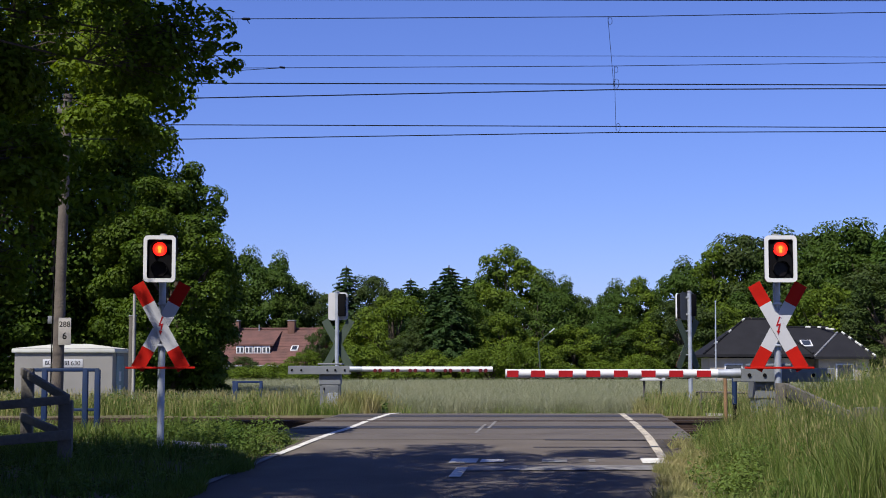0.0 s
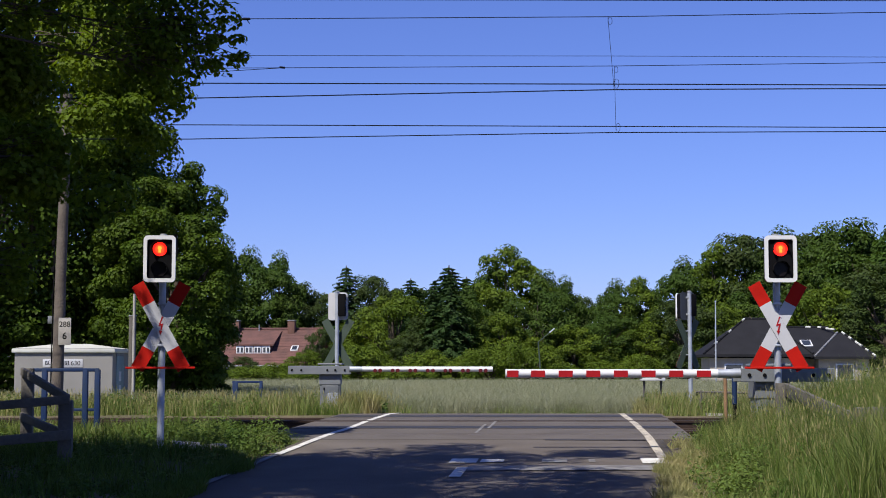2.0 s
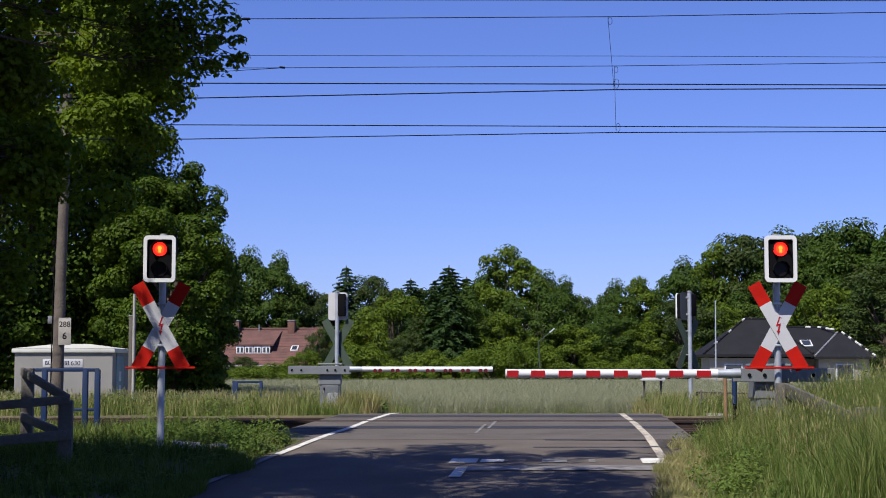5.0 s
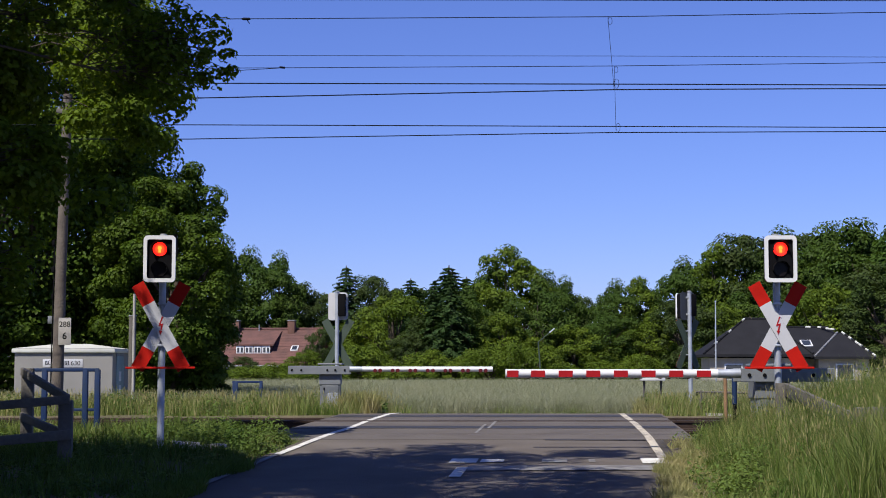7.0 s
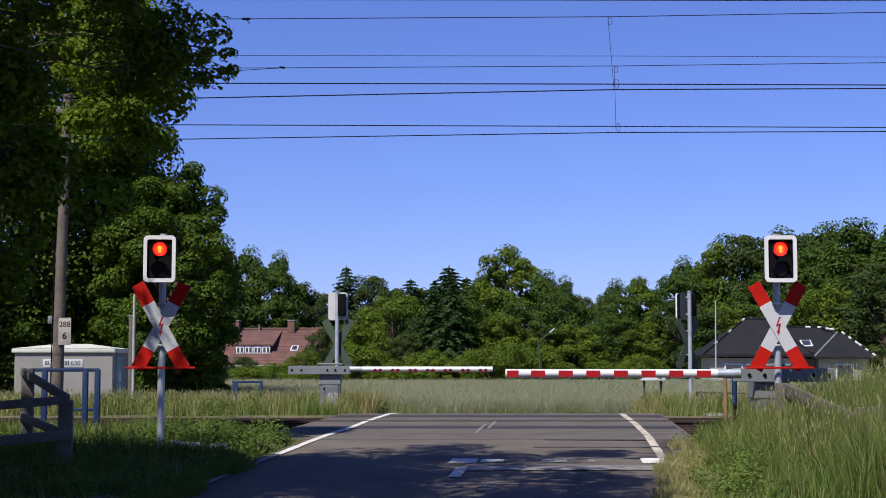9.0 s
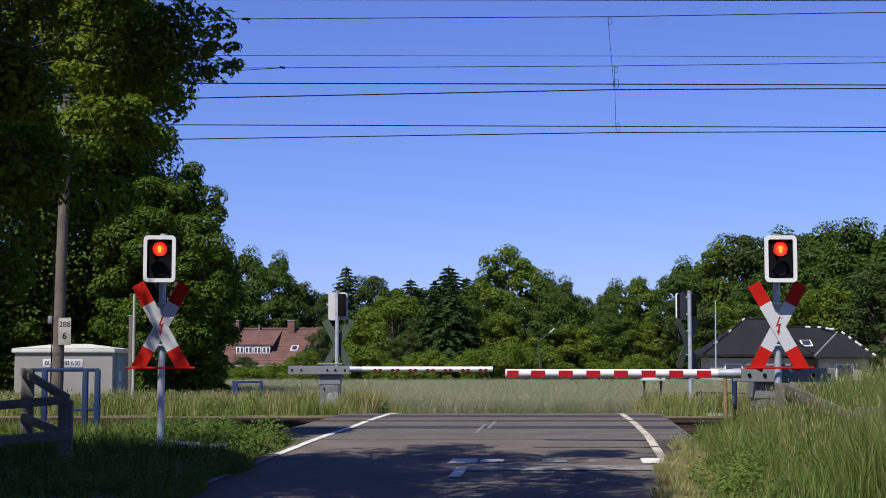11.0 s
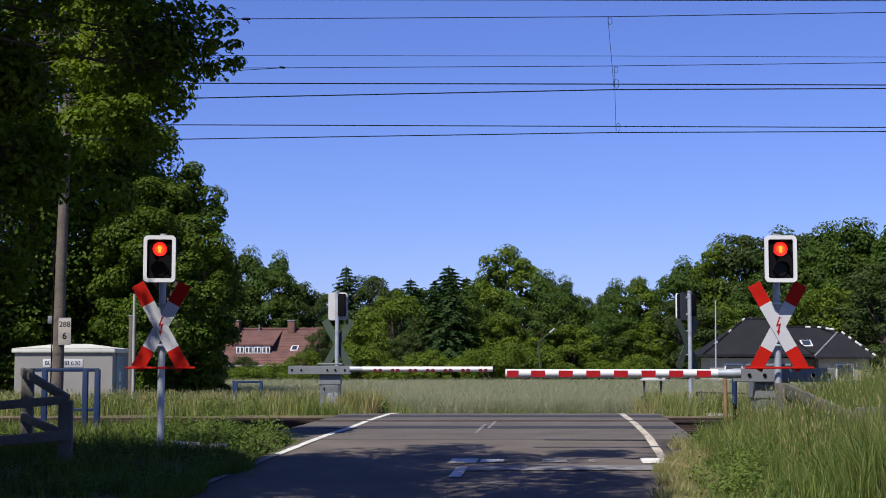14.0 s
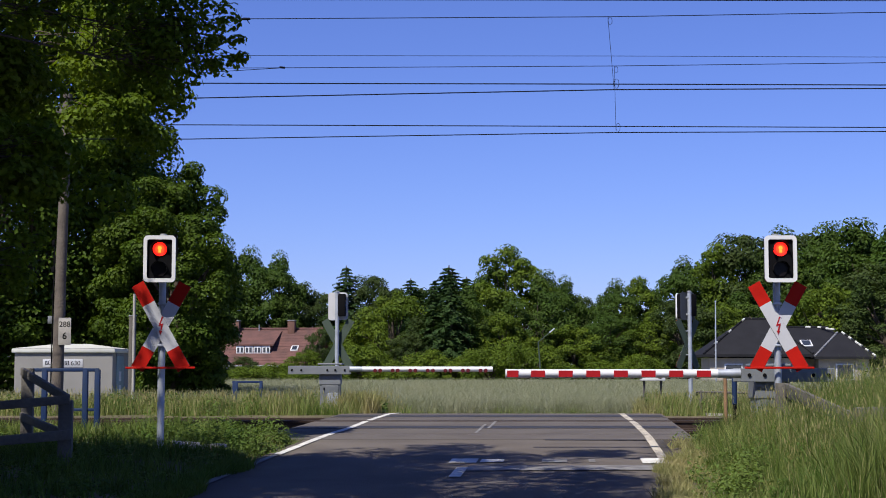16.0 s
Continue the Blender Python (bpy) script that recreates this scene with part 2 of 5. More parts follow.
def tubes(name, lines, material, sides=6):
    """Tapered tubes along polylines: each line a list of (x, y, z, radius)."""
    verts, tris = [], []
    ang = np.linspace(0, 2 * math.pi, sides, endpoint=False)
    for line in lines:
        pts = np.array(line, dtype=float)
        base = len(verts)
        for i, (x, y, z, r) in enumerate(pts):
            d = pts[min(i + 1, len(pts) - 1), :3] - pts[max(i - 1, 0), :3]
            d = d / max(np.linalg.norm(d), 1e-6)
            u = np.cross(d, (0.3, 0.9, 0.1))
            u /= max(np.linalg.norm(u), 1e-6)
            w = np.cross(d, u)
            for t in ang:
                verts.append((x, y, z) + r * (math.cos(t) * u + math.sin(t) * w))
        for i in range(len(pts) - 1):
            for j in range(sides):
                p, q = base + i * sides + j, base + i * sides + (j + 1) % sides
                tris += [(p, q, q + sides), (p, q + sides, p + sides)]
    me = fast_mesh(name, verts, tris, material)
    smooth(me, 60)
    return me


def limb(a, b, r0, r1, sag=0.15, n=4):
    """A slightly crooked tapering limb from a to b."""
    a, b = np.array(a, float), np.array(b, float)
    out = []
    for i in range(n + 1):
        t = i / n
        p = a + (b - a) * t + (0 if i in (0, n) else 1) * rng.normal(scale=sag * np.linalg.norm(b - a) * 0.12, size=3)
        p[2] += sag * math.sin(math.pi * t) * np.linalg.norm(b - a) * 0.3
        out.append((*p, r0 + (r1 - r0) * t))
    return out


# ---- ground ----
def centre(y):
    """The road's middle."""
    return 0.34 + (y - 18.8) * 0.0875


def right_half(y):
    """The road's width on the side of the bank, where earth and grass have crept over it."""
    return 2.62 - 0.11 * min(max(18 - y, 0), 3.8)


def road_z(y):
    if y < 22.5:
        return -0.024 * (22.5 - y)
    if y < 30.2:
        return 0.105 * (y - 22.5) / 7.7
    return 0.105 - 0.11 * (y - 30.2) if y < 36 else -0.533


def ground_z(x, y):
    """The verges: level with the road at its edge, a bank on one side, the field lower down."""
    if y < 30:
        z = road_z(y) - 0.03
    elif y < 34:
        z = 0.06
    else:
        z = 0.06 - 0.5 * min((y - 34) / 5, 1)
    off = x - centre(min(y, 40))
    if y < 22 and off > 2.6:
        z += min(off - 2.6, 2.0) * 0.16 * min(1, (22 - y) / 3)
    if y < 22 and off < -2.6:
        z += min(-off - 2.6, 2.0) * 0.04
    if -2.75 < off < right_half(y) + 0.13 and y < 38:
        z = road_z(y) - 0.12
    if 21.4 < y < 29.6 and abs(off) >= 2.75:
        z = min(z, -0.16)
    return z + 0.03 * noise.noise(Vector((x * 0.7, y * 0.7, 0))) * (abs(off) > 3)


def sheet(name, xs, ys, zf, material):
    verts = [(x, y, zf(x, y)) for y in ys for x in xs]
    w = len(xs)
    tris = []
    for j in range(len(ys) - 1):
        for i in range(w - 1):
            p = j * w + i
            tris += [(p, p + 1, p + w + 1), (p, p + w + 1, p + w)]
    me = fast_mesh(name, verts, tris, material)
    smooth(me, 60)
    return me


xs = [-3000, -800, -200, -80, -40, -25] + [-16 + 0.35 * i for i in range(93)] + [22, 30, 45, 80, 200, 800, 3000]
ys = [-3000, -500, -100, -30, -10, 0] + [2 + 0.4 * i for i in range(105)] + [48, 60, 80, 120, 200, 500, 1500, 4000]
tagged(new("ground", sheet("ground", xs, ys, ground_z, M_SOIL)), "grassy brown earth of verges and field", "ground", kind="structure")

# road slab with its crest, and the wider crossing deck over the tracks
ry = [-12 + 0.5 * i for i in range(103)]
road = tagged(new("road", sheet("road", [-2.62 + 0.524 * i for i in range(11)], ry, lambda x, y: road_z(y), M_ASPHALT)), "grey worn asphalt road over the railway crossing", "road", kind="structure")
for v in road.data.vertices:
    if v.co.x > 0:
        v.co.x *= right_half(v.co.y) / 2.62
    v.co.x += centre(v.co.y)
slab_depth = road.modifiers.new("thickness", "SOLIDIFY")
slab_depth.thickness, slab_depth.offset = 0.16, -1


def deck_panel(name, y0, y1, x0, x1):
    bm = bmesh.new()
    top = [(x0, y0), (x1, y0), (x1 + 0.0875 * (y1 - y0), y1), (x0 + 0.0875 * (y1 - y0), y1)]
    up = [bm.verts.new((x, y, road_z(y) + 0.006)) for x, y in top]
    lo = [bm.verts.new((x, y, road_z(y) - 0.14)) for x, y in top]
    bm.faces.new(up)
    bm.faces.new(lo[::-1])
    for i in range(4):
        bm.faces.new((up[i], lo[i], lo[(i + 1) % 4], up[(i + 1) % 4]))
    bmesh.ops.recalc_face_normals(bm, faces=bm.faces[:])
    return bm


deck = tagged(new("crossing_deck"), "dark asphalt crossing deck between the rails", "crossing deck", kind="structure")
for y0, y1 in ((21.6, 22.66), (22.84, 24.16), (24.34, 26.66), (26.84, 28.16), (28.34, 29.9)):
    part("deck_panel", deck_panel("deck_panel", y0, y1, centre(y0) - 3.35, centre(y0) + 3.1), M_PANEL, deck, round_off=False)


def painted(name, pts, width, label, paint=None, lift=0.011):
    """A painted stripe on the road along (offset from the road's middle, y) points."""
    verts, tris = [], []
    fine = []
    for (o0, y0), (o1, y1) in zip(pts, pts[1:]):
        n = max(1, int(max(abs(y1 - y0), abs(o1 - o0)) / 0.2))
        fine += [(o0 + (o1 - o0) * i / n, y0 + (y1 - y0) * i / n) for i in range(n)]
    fine.append(pts[-1])
    for i, (o, y) in enumerate(fine):
        a, b = fine[max(i - 1, 0)], fine[min(i + 1, len(fine) - 1)]
        d = Vector((b[0] - a[0], b[1] - a[1])).normalized()
        w = width / 2 * (1 + 0.12 * noise.noise(Vector((o * 3, y * 3, 1))))
        for s in (-1, 1):
            px, py = o - s * d.y * w, y + s * d.x * w
            verts.append((px + centre(py), py, road_z(py) + lift))
    for i in range(len(fine) - 1):
        p = 2 * i
        tris += [(p, p + 2, p + 3), (p, p + 3, p + 1)]
    return tagged(new(name, fast_mesh(name, verts, tris, paint or M_LINE)), label, "road marking", kind="structure")


painted("edge_line", [(-2.47, 18.9), (-2.445, 21.6), (-2.38, 24.8), (-2.42, 26.8), (-2.37, 29.7), (-2.2, 30.1)], 0.11, "worn white edge line on the asphalt")
painted("edge_line", [(-2.52, 6), (-2.50, 14), (-2.475, 18.85)], 0.09, "almost worn away grey edge line", M_FADED)
painted("edge_line", [(2.42, 17.7), (2.44, 22), (2.40, 26), (2.30, 29.8)], 0.115, "cream edge line worn dirty on the asphalt", M_CREAMLINE)
painted("centre_dash", [(0.03, 16.0), (0.03, 17.15)], 0.13, "worn white centre dash on the asphalt")
painted("centre_dash", [(-0.20, 23.0), (-0.20, 25.6)], 0.05, "faded centre dash on the crossing", M_FADED)
painted("centre_dash", [(-0.08, 24.4), (-0.08, 26.8)], 0.05, "faded centre dash on the crossing", M_FADED)
for a, b, deep_, paint in ((-0.18, 0.15, 0.55, M_LINE), (0.19, 0.47, 0.4, M_LINE), (0.93, 1.24, 0.5, M_FADED), (1.5, 1.58, 0.3, M_FADED), (2.14, 2.50, 0.75, M_LINE)):
    painted("stop_line", [(a, 18.0), (b, 18.0)], deep_, "worn broken white stop line on the asphalt", paint)

# faint grey band across the right lane, nearer than the stop line
painted("stop_line", [(0.1, 17.0), (2.4, 17.1)], 0.6, "faint grey band across the right lane", M_FADED)
# darker strips across deck and road, just above the surface
painted("tar_joint", [(-3.3, 24.75), (3.05, 24.75)], 0.75, "dark strip across the crossing", M_DARKSTRIP, 0.009)
painted("tar_joint", [(-3.3, 28.75), (3.05, 28.75)], 0.7, "dark strip across the crossing", M_DARKSTRIP, 0.009)
painted("tar_joint", [(0.9, 21.55), (2.4, 21.45)], 0.12, "dark strip across the road", M_DARKSTRIP, 0.009)

# ---- tracks ----
RAIL = ((-0.07, -0.172), (0.07, -0.172), (0.07, -0.155), (0.012, -0.135), (0.012, -0.045), (0.036, -0.035), (0.036, -0.006), (0.028, 0), (-0.028, 0), (-0.036, -0.006), (-0.036, -0.035), (-0.012, -0.045), (-0.012, -0.135), (-0.07, -0.155))


def rail_mesh():
    bm = bmesh.new()
    ends = []
    for x in (-90.0, 90.0):
        ends.append([bm.verts.new((x, y, z)) for y, z in RAIL])
    n = len(RAIL)
    for i in range(n):
        bm.faces.new((ends[0][i], ends[1][i], ends[1][(i + 1) % n], ends[0][(i + 1) % n]))
    bmesh.ops.recalc_face_normals(bm, faces=bm.faces[:])
    return finish(bm, "rail", M_RAIL)


def track(y, z):
    tr = thing("railway_track", pose(0, y, z), "railway track with rusty rails on brown ballast", "railway track", "railway tracks", "structure")
    rm = rail_mesh()
    for s in (-0.75, 0.75):
        rail = part("rail", rm, M_RAIL, tr, at=pose(0, s, 0))
        part("rail_top", box(bmesh.new(), 180, 0.05, 0.003, pose(0, 0, 0.003)), M_RAILTOP, rail, "polished rail top", False)
    sl = finish(box(bmesh.new(), 0.26, 2.5, 0.16, pose(0, 0, -0.25), 0.02), "sleeper", M_CONCRETE)
    for i in range(-75, 75):
        if not -5 < i * 0.6 < 6:
            part("sleeper", sl, M_CONCRETE, tr, at=pose(i * 0.6, 0, 0))
    return tr


track(23.5, 0.0)
track(27.5, 0.075)


def ballast_z(x, y):
    d = min(abs(y - 23.5), abs(y - 27.5))
    return -0.2 - 0.2 * max(0, d - 1.4) + 0.03 * noise.noise(Vector((x * 6, y * 6, 3)))


tagged(new("ballast_bed", sheet("ballast_bed", [-40 + 0.35 * i for i in range(104)], [21.4 + 0.2 * i for i in range(41)], ballast_z, M_BALLAST)), "brown stone ballast under the tracks", "ballast", kind="stuff")
tagged(new("ballast_bed", sheet("ballast_bed", [4.3 + 0.35 * i for i in range(100)], [21.4 + 0.2 * i for i in range(41)], ballast_z, M_BALLAST)), "brown stone ballast under the tracks", "ballast", kind="stuff")


# ---- overhead line ----
def wire(name, y, pts, r, label):
    line = [(-90, y, pts[0][1] - (pts[1][1] - pts[0][1]) * 0.0, r)] + [(x, y, z, r) for x, z in pts] + [(90, y, pts[-1][1], r)]
    me = tubes(name, [line], M_WIRE, 5)
    return tagged(new(name, me), label, "overhead wire", "overhead line wires")


wire("contact_wire", 23.5, [(-4.1, 5.375), (2.75, 5.515), (7.3, 5.535)], 0.010, "dark overhead contact wire kinked at its dropper")
wire("contact_wire", 23.7, [(-4.1, 5.66), (2.75, 5.645), (7.3, 5.63)], 0.010, "dark straight overhead contact wire")
wire("messenger_wire", 23.5, [(-4.1, 6.675), (2.7, 6.715), (7.3, 6.79)], 0.007, "thin dark messenger wire")
wire("messenger_wire", 23.7, [(-4.1, 7.05), (2.7, 7.04), (7.3, 7.03)], 0.007, "thin dark messenger wire")
wire("contact_wire", 27.5, [(-4.8, 5.335), (3.25, 5.46), (8.5, 5.48)], 0.010, "dark overhead contact wire kinked at its dropper")
wire("contact_wire", 27.7, [(-4.8, 5.64), (3.25, 5.61), (8.5, 5.59)], 0.010, "dark straight overhead contact wire")
wire("messenger_wire", 27.5, [(-4.8, 6.69), (3.25, 6.735), (8.5, 6.80)], 0.007, "thin dark messenger wire")
wire("messenger_wire", 27.7, [(-4.8, 6.98), (3.25, 6.97), (8.5, 6.95)], 0.005, "thin faint messenger wire")
for y, x0, z0, x1, z1 in ((23.5, 2.68, 6.715, 2.77, 5.515), (27.5, 3.25, 6.735, 3.27, 5.46)):
    loop = [(x1 + 0.04 + 0.04 * math.cos(a), y, z1 + 0.1 + 0.08 * math.sin(a), 0.004) for a in np.linspace(0, 6.3, 10)]
    top = [(x0 + 0.035 + 0.035 * math.cos(a), y, z0 - 0.07 + 0.06 * math.sin(a), 0.004) for a in np.linspace(0, 6.3, 10)]
    tagged(new("dropper_wire", tubes("dropper_wire", [[(x0, y, z0, 0.004), (x1, y, z1, 0.004)], loop, top], M_WIRE, 5)), "thin dropper wire with looped ends", "dropper wire", "dropper wires")
tagged(new("stitch_wire", tubes("stitch_wire", [[(-3.05, 27.5, 6.70, 0.007), (-6.0, 27.5, 6.52, 0.005), (-12.0, 27.5, 6.2, 0.005)], [(-3.1, 27.5, 6.71, 0.022), (-3.0, 27.5, 6.70, 0.022)]], M_WIRE, 5)), "thin stitch wire clamped to the messenger wire", "overhead wire")


tagged(new("wire_clamp", tubes("wire_clamp", [[(-3.28, 23.5, 6.68, 0.006), (-3.25, 23.5, 6.68, 0.022), (-3.15, 23.5, 6.68, 0.022), (-3.12, 23.5, 6.68, 0.006)], [(-3.2, 23.5, 6.68, 0.008), (-3.14, 23.5, 6.60, 0.006)]], M_WIRE, 6)), "small dark clamp on the messenger wire", "wire clamp")


# ---- crossing signals ----
def arm_piece(a, b, t0, t1, w):
    """One stretch of a cross arm from a to b."""
    a, b = Vector(a), Vector(b)
    d = (b - a).normalized()
    n = Vector((-d.y, d.x)) * w / 2
    p, q = a.lerp(b, t0), a.lerp(b, t1)
    return [tuple(p + n), tuple(q + n), tuple(q - n), tuple(p - n)]


def bolt_outline(s):
    pts = ((0.030, 0.135), (0.010, 0.135), (-0.040, -0.012), (0.004, 0.004), (-0.014, -0.075), (-0.030, -0.070), (-0.010, -0.140), (0.022, -0.080), (0.006, -0.078), (0.036, 0.036), (-0.010, 0.020))
    return [(x * s, z * s) for x, z in pts]


def cross(parent, z, front, lit):
    """A St Andrew's cross on the post, with red ends and a red arrow."""
    back_m = M_SIGNBACK
    for k, (a, b) in enumerate((((-0.305, 0.53), (0.295, -0.55)), ((0.295, 0.53), (-0.295, -0.55)))):
        y = front - 0.012 * (1 - k)
        arm = part("cross_arm", plate(bmesh.new(), [(x, zz + z) for x, zz in arm_piece(a, b, 0, 1, 0.172)], y, y + 0.006), back_m, parent, "grey back of the cross arm", False)
        for name, t0, t1, m in (("red_end", 0.0, 0.235, M_RED), ("white_field", 0.235, 0.765, M_SIGNWHITE), ("red_end", 0.765, 1.0, M_RED)):
            part(name, plate(bmesh.new(), [(x, zz + z) for x, zz in arm_piece(a, b, t0, t1, 0.168)], y - 0.004, y - 0.0005), m, arm, round_off=False)
    part("lightning_arrow", plate(bmesh.new(), [(x, zz + z) for x, zz in bolt_outline(0.85)], front - 0.021, front - 0.0165), M_BOOMRED, parent, "red lightning arrow", False)


def light_signal(at, label, group, lit=True, back=None):
    """A road signal of a level crossing: post, two-lamp head with a white rim, cross below it."""
    s = thing("crossing_signal", at, label, "crossing signal", group)
    bm = rod(bmesh.new(), (0, 0, -0.3), (0, 0, 2.62), 0.046, sides=20)
    part("post", bm, M_GALV, s)
    part("post_cap", rod(bmesh.new(), (0, 0, 2.62), (0, 0, 2.65), 0.056, 0.040, 20), M_GREYPAINT, s)
    head = part("signal_head", plate(bmesh.new(), [(x, z + 2.305) for x, z in rounded(0.375, 0.565, 0.05)], -0.20, -0.07), M_BLACK, s, "black signal head", False, at=None if back else pose(0, -0.1, 0))
    if back:
        part("back_plate", plate(bmesh.new(), [(x, z + 2.305) for x, z in rounded(0.43, 0.62, 0.06)], -0.066, -0.058), back, head, "pale back plate of the head", False)
        part("cable_box", box(bmesh.new(), 0.17, 0.1, 0.5, pose(-0.105, -0.005, 2.33), 0.02), M_BLACK, head, "dark cable box")
    # white rim frame, raised round the dark face
    bm = bmesh.new()
    o, i = rounded(0.402, 0.592, 0.055), rounded(0.312, 0.492, 0.025)
    rings = []
    for pts, y in ((i, -0.205), (i, -0.235), (o, -0.235), (o, -0.19)):
        rings.append([bm.verts.new((x, y, z + 2.305)) for x, z in pts])
    for r0, r1 in zip(rings, rings[1:]):
        for j in range(len(r0)):
            bm.faces.new((r0[j], r0[(j + 1) % len(r0)], r1[(j + 1) % len(r0)], r1[j]))
    bmesh.ops.recalc_face_normals(bm, faces=bm.faces[:])
    part("rim", bm, M_WHITE, head, "white rim", False)
    for z, on in ((2.43, lit), (2.175, False)):
        lens = part("lens", rod(bmesh.new(), (0, -0.200, z), (0, -0.212, z), 0.088, sides=28), M_LAMP_RED if on else M_LENS, head, "lit red lens" if on else "dark unlit lens")
        if on:
            part("lens_ring", rod(bmesh.new(), (0, -0.212, z), (0, -0.216, z), 0.058, 0.050, sides=24), M_LAMP_MID, head, "brighter middle of the lens")
            core = rod(bmesh.new(), (0, -0.216, z + 0.014), (0, -0.221, z + 0.014), 0.026, sides=20)
            part("lens_core", box(core, 0.034, 0.005, 0.045, pose(0, -0.2185, z - 0.022), 0.002), M_LAMP_HOT, head, "bright lamp core")
        bm = bmesh.new()
        ring = []
        for y, cut in ((-0.205, 0), (-0.30, 1)):
            row = []
            for k in range(15):
                a = radians(-10 + 200 * k / 14)
                row.append((bm.verts.new((0.1 * math.cos(a), y, z + 0.1 * math.sin(a))), bm.verts.new((0.104 * math.cos(a), y, z + 0.104 * math.sin(a)))))
            ring.append(row)
        for k in range(14):
            for e in (0, 1):
                bm.faces.new((ring[0][k][e], ring[0][k + 1][e], ring[1][k + 1][e], ring[1][k][e]))
            bm.faces.new((ring[1][k][0], ring[1][k + 1][0], ring[1][k + 1][1], ring[1][k][1]))
        bmesh.ops.recalc_face_normals(bm, faces=bm.faces[:])
        part("visor", bm, M_BLACK, head, "black lamp visor")
    for z in (2.12, 2.5):
        part("head_clamp", box(bmesh.new(), 0.10, 0.2, 0.04, pose(0, -0.08, z), 0.006), M_GALV, s)
    cross(s, 1.47, -0.075, lit)
    for z in (1.22, 1.75):
        part("cross_clamp", box(bmesh.new(), 0.10, 0.09, 0.03, pose(0, -0.035, z), 0.006), M_GALV, s)
    return s


near_l = light_signal(pose(-3.592, 18.8, 0.09, 0, 0, 3), "grey crossing signal post showing red above a cross", "crossing signals")
near_r = light_signal(pose(4.272, 18.8, 0.09, 0, 0, -2), "grey crossing signal post in tall grass showing red", "crossing signals")
far_l = light_signal(pose(-2.37, 32.9, 0.10, 0, 0, 172), "crossing signal seen from behind beside the barrier", "crossing signals", back=M_SIGNWHITE)
far_r = light_signal(pose(5.52, 32.9, 0.10, 0, 0, 215), "crossing signal seen from behind among grass", "crossing signals", back=M_DARKPLATE)
for s in (near_l, near_r):
    part("guard_bar", box(bmesh.new(), 0.88, 0.03, 0.028, pose(0.0, -0.10, 0.935), 0.008), M_RED, s, "thin red bar below the cross")


# ---- barriers ----
def barrier(at, length, tail, label):
    """A half barrier: machine box on a plinth, boom to -x, counterweight arms."""
    b = thing("level_crossing_barrier", at, label, "barrier", "level crossing barriers")
    part("plinth", box(bmesh.new(), 0.42, 0.40, 0.62, pose(0, 0, 0.31), 0.012), M_GREYPAINT, b, round_off=False)
    body = part("machine_box", box(bmesh.new(), 0.46, 0.44, 0.40, pose(0, 0, 0.82), 0.012), M_GREYPAINT, b, round_off=False)
    for side in (-1, 1):
        part("door_panel", box(bmesh.new(), 0.24, 0.02, 0.38, pose(-0.06 * side, 0.212 * side, 0.26), 0.006), M_GALV, b, "pale cover panel", False)
        door = part("door_panel", box(bmesh.new(), 0.36, 0.014, 0.16, pose(0, 0.205 * side, 0.53), 0.004), M_GREYPAINT, b, round_off=False)
        part("latch", box(bmesh.new(), 0.03, 0.02, 0.06, pose(0.12, 0.22 * side, 0.53), 0.004), M_BLACK, door)
    part("lid", box(bmesh.new(), 0.52, 0.48, 0.04, pose(0, 0, 1.06), 0.012), M_GREYPAINT, body, round_off=False)
    for s in (-0.28, 0.28):
        arm = part("counterweight_arm", box(bmesh.new(), 0.42 + tail, 0.03, 0.18, pose((tail - 0.42) / 2, s, 0.93), 0.008), M_GREYPAINT, b, round_off=False)
        for x in (-0.32, -0.12, 0.05, tail - 0.28, tail - 0.08):
            part("bolt", rod(bmesh.new(), (x, s - 0.03, 0.93), (x, s + 0.03, 0.93), 0.025, sides=8), M_BLACK, arm)
    part("counterweight", box(bmesh.new(), 0.16, 0.5, 0.17, pose(tail - 0.1, 0, 0.93), 0.012), M_GREYPAINT, b, round_off=False)
    part("boom_clamp", rod(bmesh.new(), (-0.38, 0, 0.95), (-0.68, 0, 0.95), 0.062, 0.057, 16), M_GALV, b)
    boom = part("boom", rod(bmesh.new(), (-0.66, 0, 0.95), (-length, 0, 0.95), 0.056, sides=20), M_WHITE, b, "white boom")
    x = -0.78
    while x > -length + 0.2:
        part("red_band", plate(bmesh.new(), [(x, 0.904), (x, 0.990), (x - 0.185, 0.990), (x - 0.185, 0.904)], -0.0605, -0.03), M_BOOMRED, boom, "red reflective band", False)
        x -= 0.3665
    part("red_band", plate(bmesh.new(), [(-length + 0.17, 0.904), (-length + 0.17, 0.990), (-length + 0.02, 0.990), (-length + 0.02, 0.904)], -0.0605, -0.03), M_BOOMRED, boom, "red reflective band", False)
    x = -0.95
    while x > -length:
        for dx in (0, -0.11):
            part("reflector", rod(bmesh.new(), (x + dx, 0.05, 0.92), (x + dx, 0.064, 0.92), 0.042, sides=12), M_REFLECTOR, boom, "round dark red reflector")
        x -= 0.375
    return b


barrier(pose(4.33, 19.6, 0.0, 0, 0, 0), 3.5, 0.80, "grey barrier machine with a lowered red and white boom")
barrier(pose(-2.4, 31.5, 0.05, 0, 0, 180), 3.46, 0.88, "grey barrier machine with a lowered boom seen from behind")


